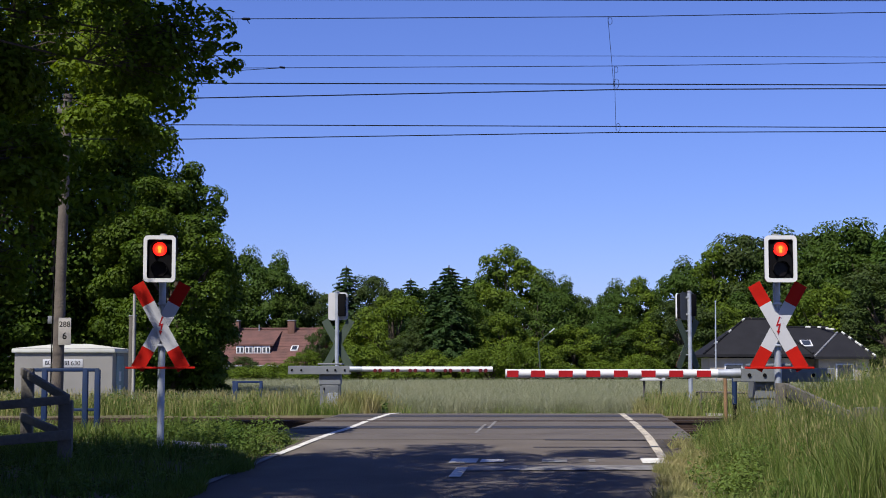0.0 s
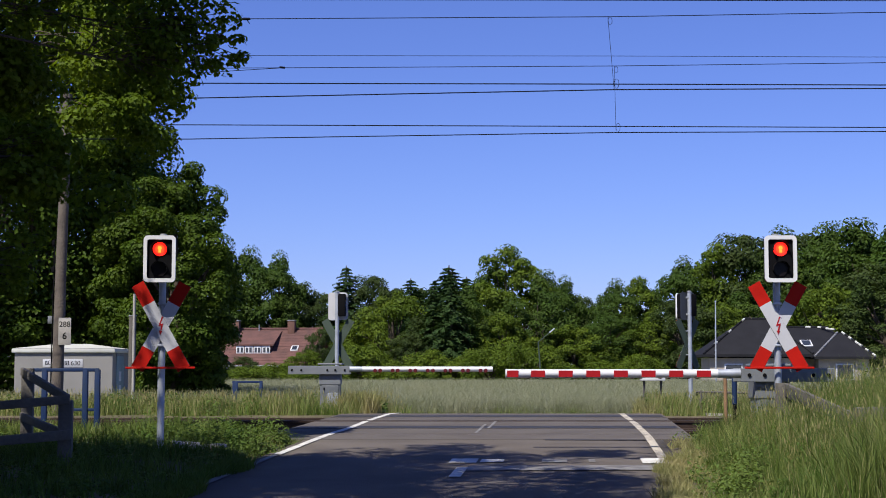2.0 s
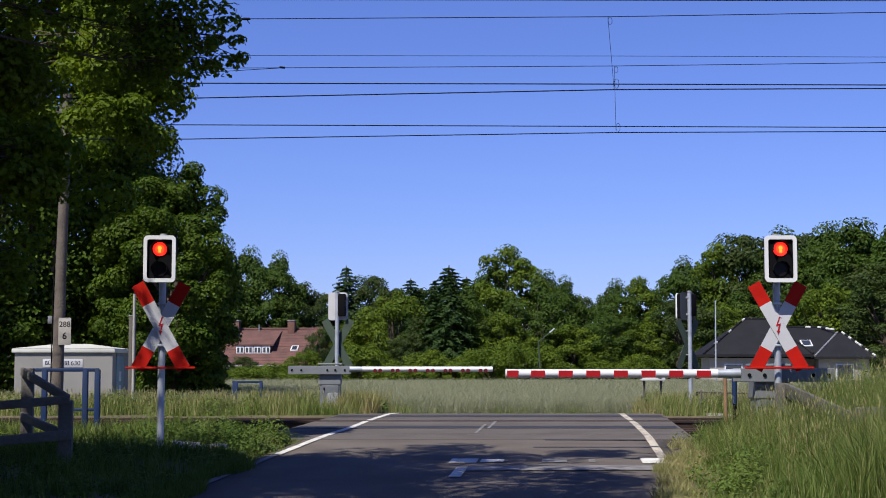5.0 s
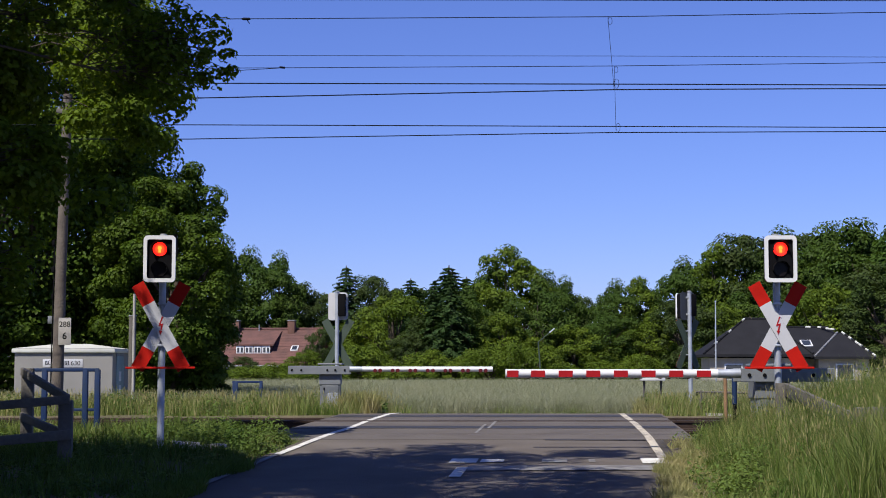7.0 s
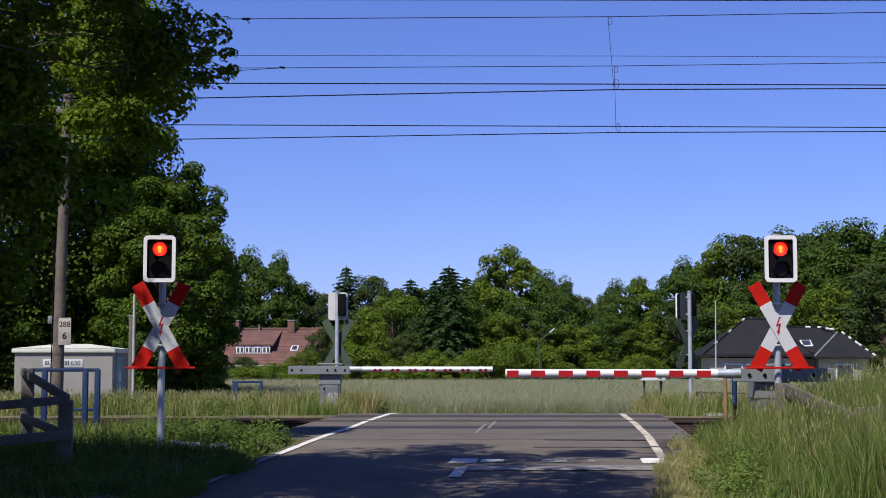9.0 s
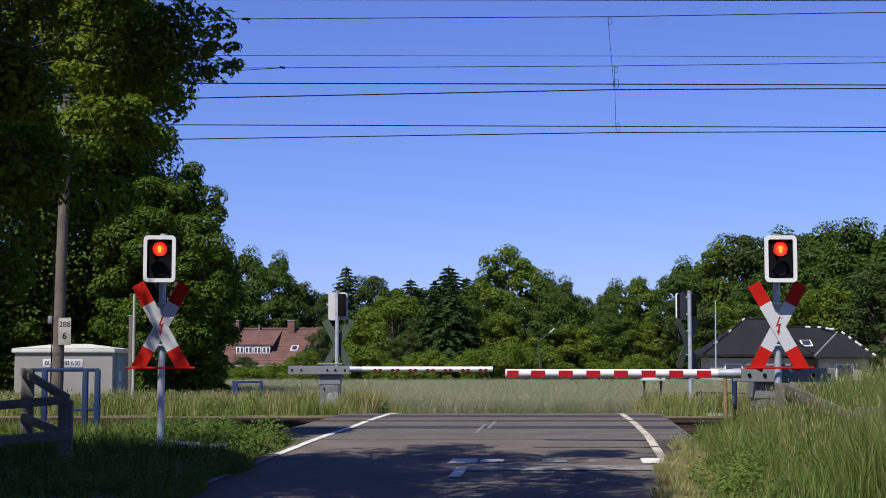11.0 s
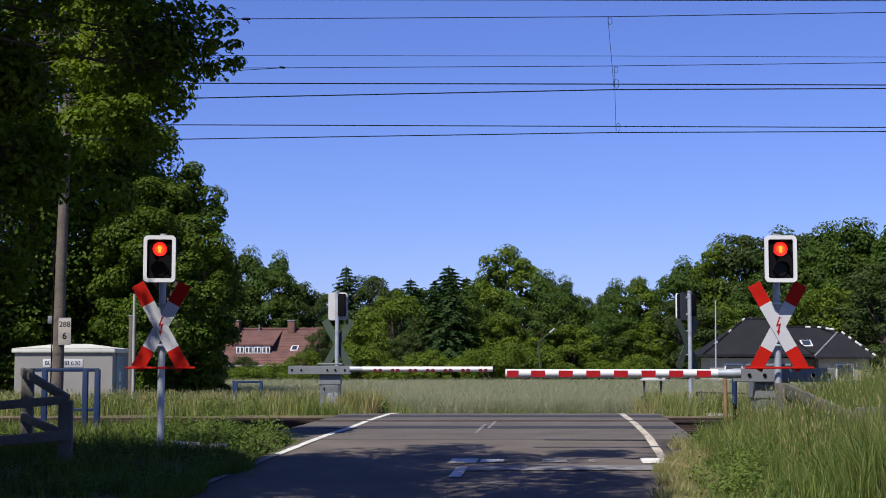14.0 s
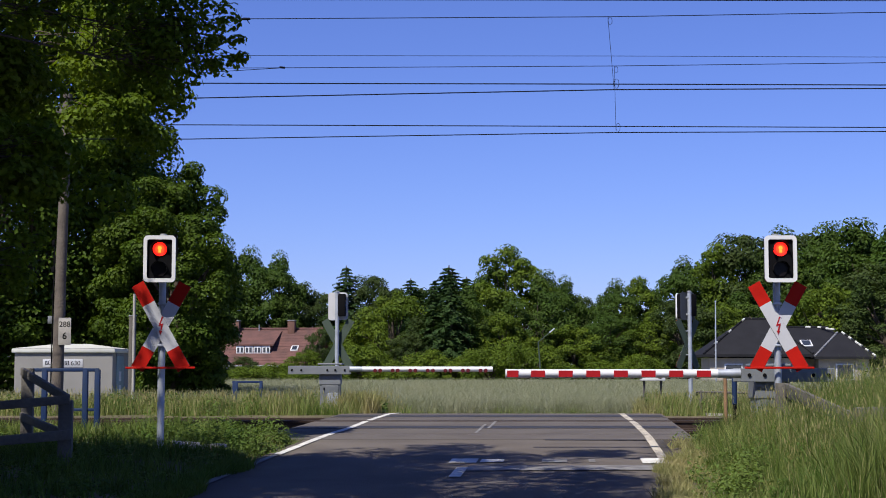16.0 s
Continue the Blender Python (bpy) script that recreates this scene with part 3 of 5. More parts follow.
# ---- far side things ----
def label_text(text, size, at, material, parent, name):
    """Lettering with the built-in font as a thin mesh."""
    cu = bpy.data.curves.new(name, "FONT")
    cu.body, cu.size, cu.extrude, cu.align_x, cu.align_y = text, size, 0.002, "CENTER", "CENTER"
    tmp = new("lettering_source", cu)
    me = bpy.data.meshes.new_from_object(tmp.evaluated_get(bpy.context.evaluated_depsgraph_get()))
    bpy.data.objects.remove(tmp)
    me.materials.clear()
    me.materials.append(material)
    ob = new(name, me)
    ob.parent = parent
    ob.matrix_basis = at
    return ob


def hut(at):
    h = thing("equipment_hut", at, "cream rendered railway equipment hut with a pale roof", "hut")
    part("wall", box(bmesh.new(), 3.0, 2.3, 2.15, pose(0, 0, 1.08), 0.01), M_HUT, h, round_off=False)
    part("roof_slab", box(bmesh.new(), 3.16, 2.46, 0.13, pose(0, 0, 2.14), 0.02), M_HUTROOF, h)
    bm = bmesh.new()
    v = [bm.verts.new(p) for p in ((-1.58, -1.23, 2.205), (1.58, -1.23, 2.205), (1.58, 1.23, 2.205), (-1.58, 1.23, 2.205), (-0.5, 0, 2.36), (0.5, 0, 2.36))]
    for f in ((0, 1, 5, 4), (1, 2, 5), (2, 3, 4, 5), (3, 0, 4)):
        bm.faces.new([v[i] for i in f])
    part("roof", bm, M_HUTROOF, h, round_off=False)
    door = part("door", box(bmesh.new(), 0.05, 1.0, 1.95, pose(1.51, -0.2, 1.0), 0.01), M_HUTDOOR, h, "grey green steel door")
    part("notice", box(bmesh.new(), 0.012, 0.25, 0.3, pose(1.542, -0.25, 1.35), 0.002), M_WHITE, door, "small white notice")
    part("notice", box(bmesh.new(), 0.012, 0.25, 0.45, pose(1.542, -0.25, 0.85), 0.002), M_WHITE, door, "small white notice")
    part("vent", box(bmesh.new(), 0.03, 1.0, 0.14, pose(1.515, -0.2, 2.02), 0.004), M_GREYPAINT, h)
    sign = part("name_board", box(bmesh.new(), 1.22, 0.02, 0.25, pose(-0.02, -1.165, 1.75), 0.004), M_SIGNWHITE, h, "white board with black lettering")
    label_text("BÜ", 0.17, pose(-0.46, -1.178, 1.75, 90), M_BLACK, sign, "lettering")
    label_text("288.630", 0.2, pose(0.2, -1.178, 1.75, 90), M_BLACK, sign, "lettering")
    return h


hut(pose(-11.60, 46.2, -0.58, 0, 0, 0))


def wooden_pole(at):
    p = thing("wooden_pole", at, "tall weathered wooden pole carrying a number plate", "pole")
    part("shaft", tubes("shaft", [[(0, 0, -0.3, 0.125), (0.03, 0, 3, 0.115), (0.1, 0, 6.75, 0.095)]], M_POLEWOOD, 16), M_POLEWOOD, p)
    part("crossarm", box(bmesh.new(), 0.45, 0.08, 0.09, pose(0.12, -0.1, 6.35, 0, 12, 0), 0.01), M_OLDWOOD, p)
    for x in (-0.05, 0.28):
        part("insulator", rod(bmesh.new(), (x, -0.1, 6.38), (x, -0.1, 6.5), 0.035, 0.025), M_GREYPAINT, p)
    for z, w in ((3.62, 0.05), (3.06, 0.07), (2.5, 0.04)):
        part("cable_clip", box(bmesh.new(), w, 0.06, 0.11, pose(-0.115, -0.06, z), 0.006), M_BLACK, p)
    part("cable", rod(bmesh.new(), (-0.12, -0.06, 0.2), (-0.09, -0.06, 3.7), 0.014, sides=6), M_BLACK, p)
    plate_ = part("number_plate", box(bmesh.new(), 0.26, 0.012, 0.56, pose(0.17, -0.13, 1.78), 0.003), M_CONCRETE, p, "pale plate with a kilometre number")
    label_text("288", 0.16, pose(0.17, -0.139, 1.92, 90), M_BLACK, plate_, "lettering")
    label_text("6", 0.2, pose(0.17, -0.139, 1.68, 90), M_BLACK, plate_, "lettering")
    part("junction_box", box(bmesh.new(), 0.1, 0.1, 0.16, pose(-0.16, 0, 2.02), 0.008), M_GREYPAINT, p)
    return p


wooden_pole(pose(-7.98, 30.5, 0.0))


def thin_post(at, height, r, label, lean=0.0, wood=None):
    p = thing("marker_post", at, label, "post")
    part("shaft", rod(bmesh.new(), (0, 0, -0.3), (lean, 0, height), r, sides=12), wood or M_OLDWOOD, p)
    part("cap", rod(bmesh.new(), (lean, 0, height), (lean, 0, height + 0.015), r * 1.15, sides=12), M_GALV, p)
    return p


thin_post(pose(-6.85, 32.6, 0.0), 2.65, 0.032, "slim pale concrete marker post in the grass", wood=M_CONCRETE)
thin_post(pose(-7.6, 36, -0.1), 2.4, 0.09, "dark weathered wooden post in the grass")


def blue_frame(at, w, h, label, posts=(0.0, 1.0)):
    f = thing("blue_guard_rail", at, label, "guard rail", "blue guard rails")
    part("top_rail", box(bmesh.new(), w, 0.06, 0.05, pose(w / 2, 0, h - 0.025), 0.01), M_BLUE, f)
    for t in posts:
        part("post", box(bmesh.new(), 0.075, 0.075, h + 0.2, pose(w * t, 0, h / 2 - 0.12), 0.01), M_BLUE, f)
    part("lower_rail", box(bmesh.new(), w * 0.5, 0.04, 0.04, pose(w * 0.75, 0, h * 0.42), 0.008), M_BLUE, f)
    return f


blue_frame(pose(-6.0, 21.1, 0.0), 1.08, 1.02, "blue painted steel guard rail beside the track", (0.02, 0.28, 0.82, 0.98))
blue_frame(pose(-5.0, 35.0, 0.0), 0.72, 0.72, "small blue steel guard rail in tall grass", (0.06, 0.14, 0.95))


def board(name, a, b, h, t, parent, material=None):
    a, b = Vector(a), Vector(b)
    d = b - a
    m = Matrix.Translation((a + b) / 2) @ d.to_track_quat("X", "Z").to_matrix().to_4x4()
    return part(name, box(bmesh.new(), d.length, t, h, m, 0.008), material or M_OLDWOOD, parent)


def wooden_fence(at, boards, posts, label):
    f = thing("wooden_fence", at, label, "fence", "wooden guard fences")
    for a, b, h in boards:
        board("rail_board", a, b, h, 0.05, f)
    for x, y, h in posts:
        part("post", box(bmesh.new(), 0.15, 0.15, h + 0.3, pose(x, y, h / 2 - 0.15, 0, 0, 8), 0.012), M_OLDWOOD, f)
    return f


wooden_fence(pose(-4.14, 16.2, -0.12), [((-2.6, -0.6, 0.58), (0.07, -0.1, 0.80), 0.095), ((-2.6, -0.6, 0.20), (0.09, -0.1, 0.42), 0.105), ((0.0, 0.1, 0.80), (-1.28, 2.8, 1.10), 0.10), ((-0.05, 0.1, 0.42), (-1.28, 2.8, 0.52), 0.10)],
             [(0.0, 0.02, 0.79), (-2.3, -0.45, 0.70), (-1.22, 2.85, 1.14)], "grey weathered wooden fence turning a corner in shade")
wooden_fence(pose(4.2, 16.5, 0.1), [((0, 1.6, 0.66), (0.02, -1.6, 0.36), 0.16), ((0, 1.6, 0.32), (0.02, -1.6, 0.05), 0.14), ((0.02, -1.45, 0.46), (1.5, -1.3, 0.48), 0.13)],
             [(-0.03, 1.6, 0.74), (0.06, -1.5, 0.52)], "grey weathered wooden fence sunk in tall grass")
guide = thing("marker_post", pose(3.99, 20.2, -0.05), "slim post with a blue sleeve beside the barrier", "post")
part("shaft", rod(bmesh.new(), (0, 0, -0.2), (0, 0, 0.62), 0.028, sides=12), M_BLACK, guide)
part("sleeve", rod(bmesh.new(), (0, 0, 0.58), (0, 0, 0.93), 0.036, sides=12), M_BLUE, guide, "blue sleeve")
thin_post(pose(4.0, 20.9, -0.1), 0.98, 0.027, "thin brown wooden post beside the barrier", wood=M_BROWNWOOD)
low_fence = thing("low_rail_fence", pose(5.45, 31.2, 0.0), "low dark rail fence in the grass beyond the tracks", "fence")
part("rail", rod(bmesh.new(), (-0.1, 0, 0.52), (1.1, 0, 0.50), 0.022), M_OLDWOOD, low_fence)
for x in (0.0, 1.0):
    part("post", rod(bmesh.new(), (x, 0, -0.2), (x, 0, 0.55), 0.03), M_OLDWOOD, low_fence)

bench = thing("white_box_on_legs", pose(4.9, 34.5, 0.0), "low white box on short legs in the grass", "box")
part("box_body", box(bmesh.new(), 0.56, 0.35, 0.1, pose(0, 0, 0.78), 0.015), M_WHITE, bench)
for x in (-0.2, 0.2):
    part("leg", box(bmesh.new(), 0.05, 0.05, 0.85, pose(x, 0, 0.33), 0.005), M_OLDWOOD, bench)
slab = thing("concrete_slab", pose(-3.1, 18.75, -0.03, 0, 0, 8), "broken pale concrete slab in the verge", "slab")
part("slab_body", box(bmesh.new(), 0.36, 0.5, 0.05, pose(-0.14, 0, 0.08, 3, 5, 6), 0.015), M_CONCRETE, slab)
part("slab_body", box(bmesh.new(), 0.25, 0.42, 0.05, pose(0.19, 0.03, 0.06, -4, -6, -14), 0.015), M_CONCRETE, slab)
part("slab_base", box(bmesh.new(), 0.5, 0.4, 0.16, pose(0.02, 0.02, -0.04), 0.012), M_BRICK, slab, "dark brick base")
ledge = thing("concrete_ledge", pose(5.85, 30.2, -0.05), "pale concrete ledge beside the far track", "slab")
part("ledge_body", box(bmesh.new(), 0.95, 0.5, 0.2, pose(0, 0, 0.04, 0, 2, 0), 0.02), M_CONCRETE, ledge)


# ---- houses ----
def gable_prism(x0, x1, prof):
    """A solid of one profile in y and z, from x0 to x1."""
    bm = bmesh.new()
    a = [bm.verts.new((x0, y, z)) for y, z in prof]
    b = [bm.verts.new((x1, y, z)) for y, z in prof]
    n = len(prof)
    bm.faces.new(a)
    bm.faces.new(b[::-1])
    for i in range(n):
        bm.faces.new((a[i], b[i], b[(i + 1) % n], a[(i + 1) % n]))
    bmesh.ops.recalc_face_normals(bm, faces=bm.faces[:])
    return bm


def red_house(at):
    h = thing("red_roofed_house", at, "brick house with a steep red tiled roof and dormer", "house")
    part("wall", gable_prism(-5.5, 5.5, ((-4, 0), (-4, 2.3), (0, 4.95), (4, 2.3), (4, 0))), M_BRICK, h, round_off=False)
    roof = part("roof", gable_prism(-5.9, 5.9, ((-4.5, 2.12), (0, 5.22), (4.5, 2.12), (4.5, 1.94), (0, 5.0), (-4.5, 1.94))), M_TILE, h, round_off=False)
    # tile courses as thin raised steps down the front slope
    for i in range(13):
        f = (i + 0.5) / 13
        part("tile_course", box(bmesh.new(), 11.8, 0.05, 0.02, pose(0, -4.5 * f, 5.224 - 3.1 * f, 34.6)), M_TILE, roof, round_off=False)
    part("ridge_tile", rod(bmesh.new(), (-5.9, 0, 5.22), (5.9, 0, 5.22), 0.11, sides=8), M_TILE, roof)
    part("gutter", rod(bmesh.new(), (-5.9, -4.55, 2.0), (5.9, -4.55, 2.0), 0.08, sides=8), M_GREYPAINT, h, "grey gutter")
    for x in (-1.75, 3.2):
        c = part("chimney", box(bmesh.new(), 0.62, 0.55, 1.3, pose(x, -0.35, 5.25), 0.02), M_BRICK, roof)
        part("chimney_cap", box(bmesh.new(), 0.72, 0.65, 0.08, pose(x, -0.35, 5.93), 0.01), M_CAP, c)
    part("vent_pipe", rod(bmesh.new(), (0.3, -0.3, 4.9), (0.3, -0.3, 5.6), 0.07, sides=8), M_GREYPAINT, roof)
    # shed dormer with slate cheeks
    body = part("dormer", gable_prism(-0.95, 2.05, ((-3.05, 3.0), (-3.05, 3.78), (-0.5, 4.86), (-0.5, 4.7))), M_BRICK, roof, "dormer with dark cheeks", False)
    part("dormer_roof", gable_prism(-1.25, 2.35, ((-3.2, 3.85), (-0.3, 5.08), (-0.3, 4.96), (-3.2, 3.73))), M_TILE, body, round_off=False)
    for i in range(4):
        x = -0.6 + i * 0.76
        w = part("window", box(bmesh.new(), 0.68, 0.08, 0.68, pose(x, -3.08, 3.36), 0.01), M_WHITE, h, "white framed dormer window")
        for dx in (-0.155, 0.155):
            part("pane", box(bmesh.new(), 0.2, 0.02, 0.42, pose(x + dx, -3.125, 3.36)), M_GLASS, w)
    m = pose(4.0, -2.55, 3.5, 34.6, 0, 0)
    sk = part("skylight", box(bmesh.new(), 0.62, 0.75, 0.1, m, 0.02), M_WHITE, h, "small roof window")
    part("pane", box(bmesh.new(), 0.44, 0.56, 0.02, m @ pose(0, 0, 0.055)), M_GLASS, sk)
    for x in (-3.6, -1.2, 1.6):
        w = part("window", box(bmesh.new(), 1.1, 0.08, 1.1, pose(x, -4.03, 1.35), 0.01), M_WHITE, h, "white framed window")
        part("pane", box(bmesh.new(), 0.92, 0.02, 0.92, pose(x, -4.075, 1.35)), M_GLASS, w)
    return h


red_house(pose(-16.2, 128, -0.8, 0, 0, -8))


def hip(x0, x1, y0, y1, z0, z1, r0, r1, ym):
    """A hipped roof over a rectangle, its ridge from r0 to r1."""
    bm = bmesh.new()
    v = [bm.verts.new(p) for p in ((x0, y0, z0), (x1, y0, z0), (x1, y1, z0), (x0, y1, z0), (r0, ym, z1), (r1, ym, z1), (x0, y0, z0 - 0.18), (x1, y0, z0 - 0.18), (x1, y1, z0 - 0.18), (x0, y1, z0 - 0.18))]
    for f in ((0, 1, 5, 4), (1, 2, 5), (2, 3, 4, 5), (3, 0, 4), (6, 7, 1, 0), (7, 8, 2, 1), (8, 9, 3, 2), (9, 6, 0, 3), (9, 8, 7, 6)):
        bm.faces.new([v[i] for i in f])
    bmesh.ops.recalc_face_normals(bm, faces=bm.faces[:])
    return bm


def dark_house(at):
    h = thing("dark_roofed_house", at, "bungalow with an anthracite hipped roof and glints coloured into its ridge tiles", "house")
    part("wall", box(bmesh.new(), 10.0, 9.0, 2.4, pose(-0.3, 0.2, 1.2)), M_RENDER, h, round_off=False)
    part("wall", box(bmesh.new(), 6.8, 5.0, 2.36, pose(-3.3, -3.2, 1.18)), M_RENDER, h, round_off=False)
    part("wall", box(bmesh.new(), 3.6, 5.0, 2.3, pose(2.85, -3.4, 1.15)), M_RENDER, h, round_off=False)
    roof = part("roof", hip(-5.2, 4.9, -5.1, 5.1, 2.5, 4.7, -2.6, 3.0, 0), M_DARKTILE, h, round_off=False)
    part("cross_roof", hip(-7.2, 0.6, -6.2, 2.2, 2.62, 5.28, -3.6, -2.0, -2), M_DARKTILE, roof, round_off=False)
    part("cross_roof", hip(0.7, 5.0, -6.4, 0.8, 2.45, 4.25, 3.1, 3.4, -2.8), M_DARKTILE, roof, round_off=False)
    part("dormer", gable_prism(-0.62, 0.62, ((0, 0), (0, 0.02), (1.6, 0.95), (1.6, 0.9))), M_DARKTILE, roof, round_off=False, at=pose(-2.2, -5.3, 3.25))
    bm = bmesh.new()
    for y in (0.0, 1.5):
        bm.faces.new([bm.verts.new(p) for p in ((-0.85, y, 0), (0.85, y, 0), (0, y, 0.95))])
    part("dormer_gable", bm, M_RENDER, roof, round_off=False, at=pose(-2.2, -5.32, 3.2))
    # ends of each hip or ridge, and how many tiles of five are pale as glints
    for a, b, pale in (((-7.2, -6.2, 2.68), (-3.6, -2.0, 5.33), 1), ((-3.6, -2.0, 5.33), (-2.0, -2.0, 5.33), 0), ((0.6, -6.2, 2.68), (-2.0, -2.0, 5.33), 0), ((-2.6, 0, 4.74), (3.0, 0, 4.74), 1),
                       ((2.2, 0, 4.74), (3.2, -1.4, 4.5), 4), ((5.0, -6.4, 2.5), (3.4, -2.8, 4.3), 3), ((0.7, -6.4, 2.5), (3.1, -2.8, 4.3), 5)):
        a, b = Vector(a), Vector(b)
        n = max(2, int((b - a).length / 0.4))
        for i in range(n):
            p, q = a.lerp(b, i / n), a.lerp(b, (i + 0.9) / n)
            light = (i * 7 + 2) % 5 < pale
            # pale tiles borrow lighter materials, a sun glint put into the colour
            part("ridge_tile", rod(bmesh.new(), p, q, 0.085, 0.07, sides=6), M_HUTROOF if light and pale < 5 else M_CAP if light else M_DARKTILE, roof, "ridge tile with a glint in its colour" if light else "dark ridge tile")
    m = pose(0.75, -3.0, 3.45, 23.3, 0, 0)
    sk = part("skylight", box(bmesh.new(), 0.8, 1.1, 0.12, m, 0.02), M_WHITE, h, "small roof window")
    part("pane", box(bmesh.new(), 0.6, 0.88, 0.02, m @ pose(0, 0, 0.065)), M_GLASS, sk)
    for x, y in ((-5.0, -5.73), (-1.8, -5.73), (2.9, -5.93)):
        w = part("window", box(bmesh.new(), 1.3, 0.08, 1.2, pose(x, y, 1.35), 0.01), M_WHITE, h, "white framed window")
        part("pane", box(bmesh.new(), 1.1, 0.03, 1.0, pose(x, y - 0.04, 1.35)), M_GLASS, w)
    return h


dark_house(pose(26.3, 112, -0.6, 0, 0, -3))


def street_lamp(at):
    s = thing("street_lamp", at, "slim grey street lamp with a tilted arm", "street lamp")
    part("pole", rod(bmesh.new(), (0.25, 0, 0), (0, 0, 3.7), 0.07, 0.05), M_SIGNBACK, s)
    part("arm", rod(bmesh.new(), (0, 0, 3.7), (0.95, 0, 4.5), 0.035), M_SIGNBACK, s)
    part("lamp_head", box(bmesh.new(), 0.5, 0.18, 0.1, pose(1.05, 0, 4.58, 0, -40, 0), 0.03), M_GALV, s)
    return s


street_lamp(pose(7.25, 112, -0.7))
flag = thing("flagpole", pose(18.5, 100, -0.6), "thin pale pole in front of the dark house", "pole")
part("shaft", rod(bmesh.new(), (0, 0, 0), (0.05, 0, 6.1), 0.06, 0.04), M_GALV, flag)
part("finial", rod(bmesh.new(), (0.05, 0, 6.1), (0.05, 0, 6.2), 0.06), M_GALV, flag)


# ---- trees ----
def crown_clumps(c, r, n, shell=0.72, under=-0.5):
    d = ball(n)
    d[:, 2] = np.where(d[:, 2] < under, -d[:, 2], d[:, 2])
    f = shell + (1 - shell) * rng.random((n, 1))
    lump = 1 + 0.18 * np.sin(d[:, :1] * 5 + c[0]) * np.cos(d[:, 1:2] * 4 + c[1])
    return np.asarray(c) + d * f * lump * r


def broad_tree(name, at, height, width, material, label, clumps=70, per=170, leaf=0.3, low=0.18, group="wood behind the field", puff=(0.08, 0.17), under=None, thick=0.018):
    """A leafy tree: trunk with limbs, and a crown of many leaf clumps."""
    t = thing(name, at, label, "tree", group)
    c = (0, 0, height * (low + (1 - low) / 2))
    r = (width / 2, width / 2, height * (1 - low) / 2)
    cl = crown_clumps(c, r, clumps, under=under or (-0.93 if low < 0.13 else -0.5))
    lines = [[(0, 0, -0.5, width * 0.045), (0.1, 0.05, height * 0.3, width * 0.035), (0, 0.1, height * 0.75, width * 0.012)]]
    for p in cl[:: max(1, clumps // 14)]:
        lines.append(limb((0, 0, height * rng.uniform(0.2, 0.45)), p, width * thick, 0.015))
    trunk = part("trunk", tubes("trunk", lines[:1], M_BARK), M_BARK, t)
    for line in lines[1:]:
        part("limb", tubes("limb", [line], M_BARK), M_BARK, trunk)
    pos, nrm = clump_leaves(cl, rng.uniform(*puff, clumps) * width, per, 0.8, 0.3)
    part("crown", leaves(pos, nrm, leaf, material), material, t)
    return t


def spruce(at, height, width, label, group="wood behind the field"):
    """A conifer: straight stem, tiers of drooping branches that thin out to a bare tip."""
    t = thing("spruce_tree", at, label, "tree", group)
    lines = [[(0, 0, -0.5, height * 0.02), (0, 0, height, 0.03)]]
    pos, nrm = [], []
    tiers = int(height * 2.6)
    for i in range(tiers):
        f = (i + 0.3) / tiers
        z, rad = height * (0.06 + 0.93 * f), width / 2 * (1 - f) ** 0.75
        for k in range(10):
            a = rng.uniform(0, 6.283)
            rr = rad * rng.uniform(0.6, 1.2) + 0.12
            m = int(18 + 44 * (1 - f))
            u = rng.random(m)
            droop = 0.12 * rr * u - 0.42 * rr * u ** 2 - abs(rng.normal(scale=0.13, size=m)) * (1.1 - f)
            side = rng.normal(scale=0.14, size=m) * rr * (1 - 0.7 * u)
            pos.append(np.stack([math.cos(a) * rr * u - math.sin(a) * side, math.sin(a) * rr * u + math.cos(a) * side, z + droop], 1))
            nrm.append(np.tile((math.cos(a) * 0.6, math.sin(a) * 0.6, 0.7), (m, 1)) + rng.normal(scale=0.4, size=(m, 3)))
            if k < 3:
                lines.append([(0, 0, z, 0.03), (math.cos(a) * rr * 0.9, math.sin(a) * rr * 0.9, z - 0.22 * rr, 0.01)])
    part("trunk", tubes("trunk", lines, M_BARK, 5), M_BARK, t)
    part("crown", leaves(np.concatenate(pos), np.concatenate(nrm), 0.36, M_SPRUCE, wide=0.2), M_SPRUCE, t)
    return t


proto = {
    "a": broad_tree("broadleaf_tree", pose(-1000, 0, 0), 12, 9, M_TREE, "tall dark green broadleaf tree behind the field", 120, 165, 0.28, 0.08, puff=(0.07, 0.14)),
    "b": broad_tree("broadleaf_tree", pose(-1000, 0, 0), 8, 8, M_TREE_B, "fresh light green broadleaf tree behind the field", 100, 150, 0.25, 0.03, puff=(0.07, 0.14)),
    "c": broad_tree("broadleaf_tree", pose(-1000, 0, 0), 12, 9, M_TREE_C, "dull green broadleaf tree behind the field", 120, 165, 0.28, 0.08, puff=(0.07, 0.14)),
    "d": broad_tree("shrub", pose(-1000, 0, 0), 3.6, 5.5, M_TREE_B, "leafy green shrub at the edge of the field", 60, 130, 0.2, 0.0),
    "e": broad_tree("broadleaf_tree", pose(-1000, 0, 0), 12, 9, M_TREE_B, "tall fresh green broadleaf tree behind the field", 120, 165, 0.28, 0.08, puff=(0.07, 0.14)),
    "s": spruce(pose(-1000, 0, 0), 13, 6.5, "dark pointed spruce behind the field"),
}
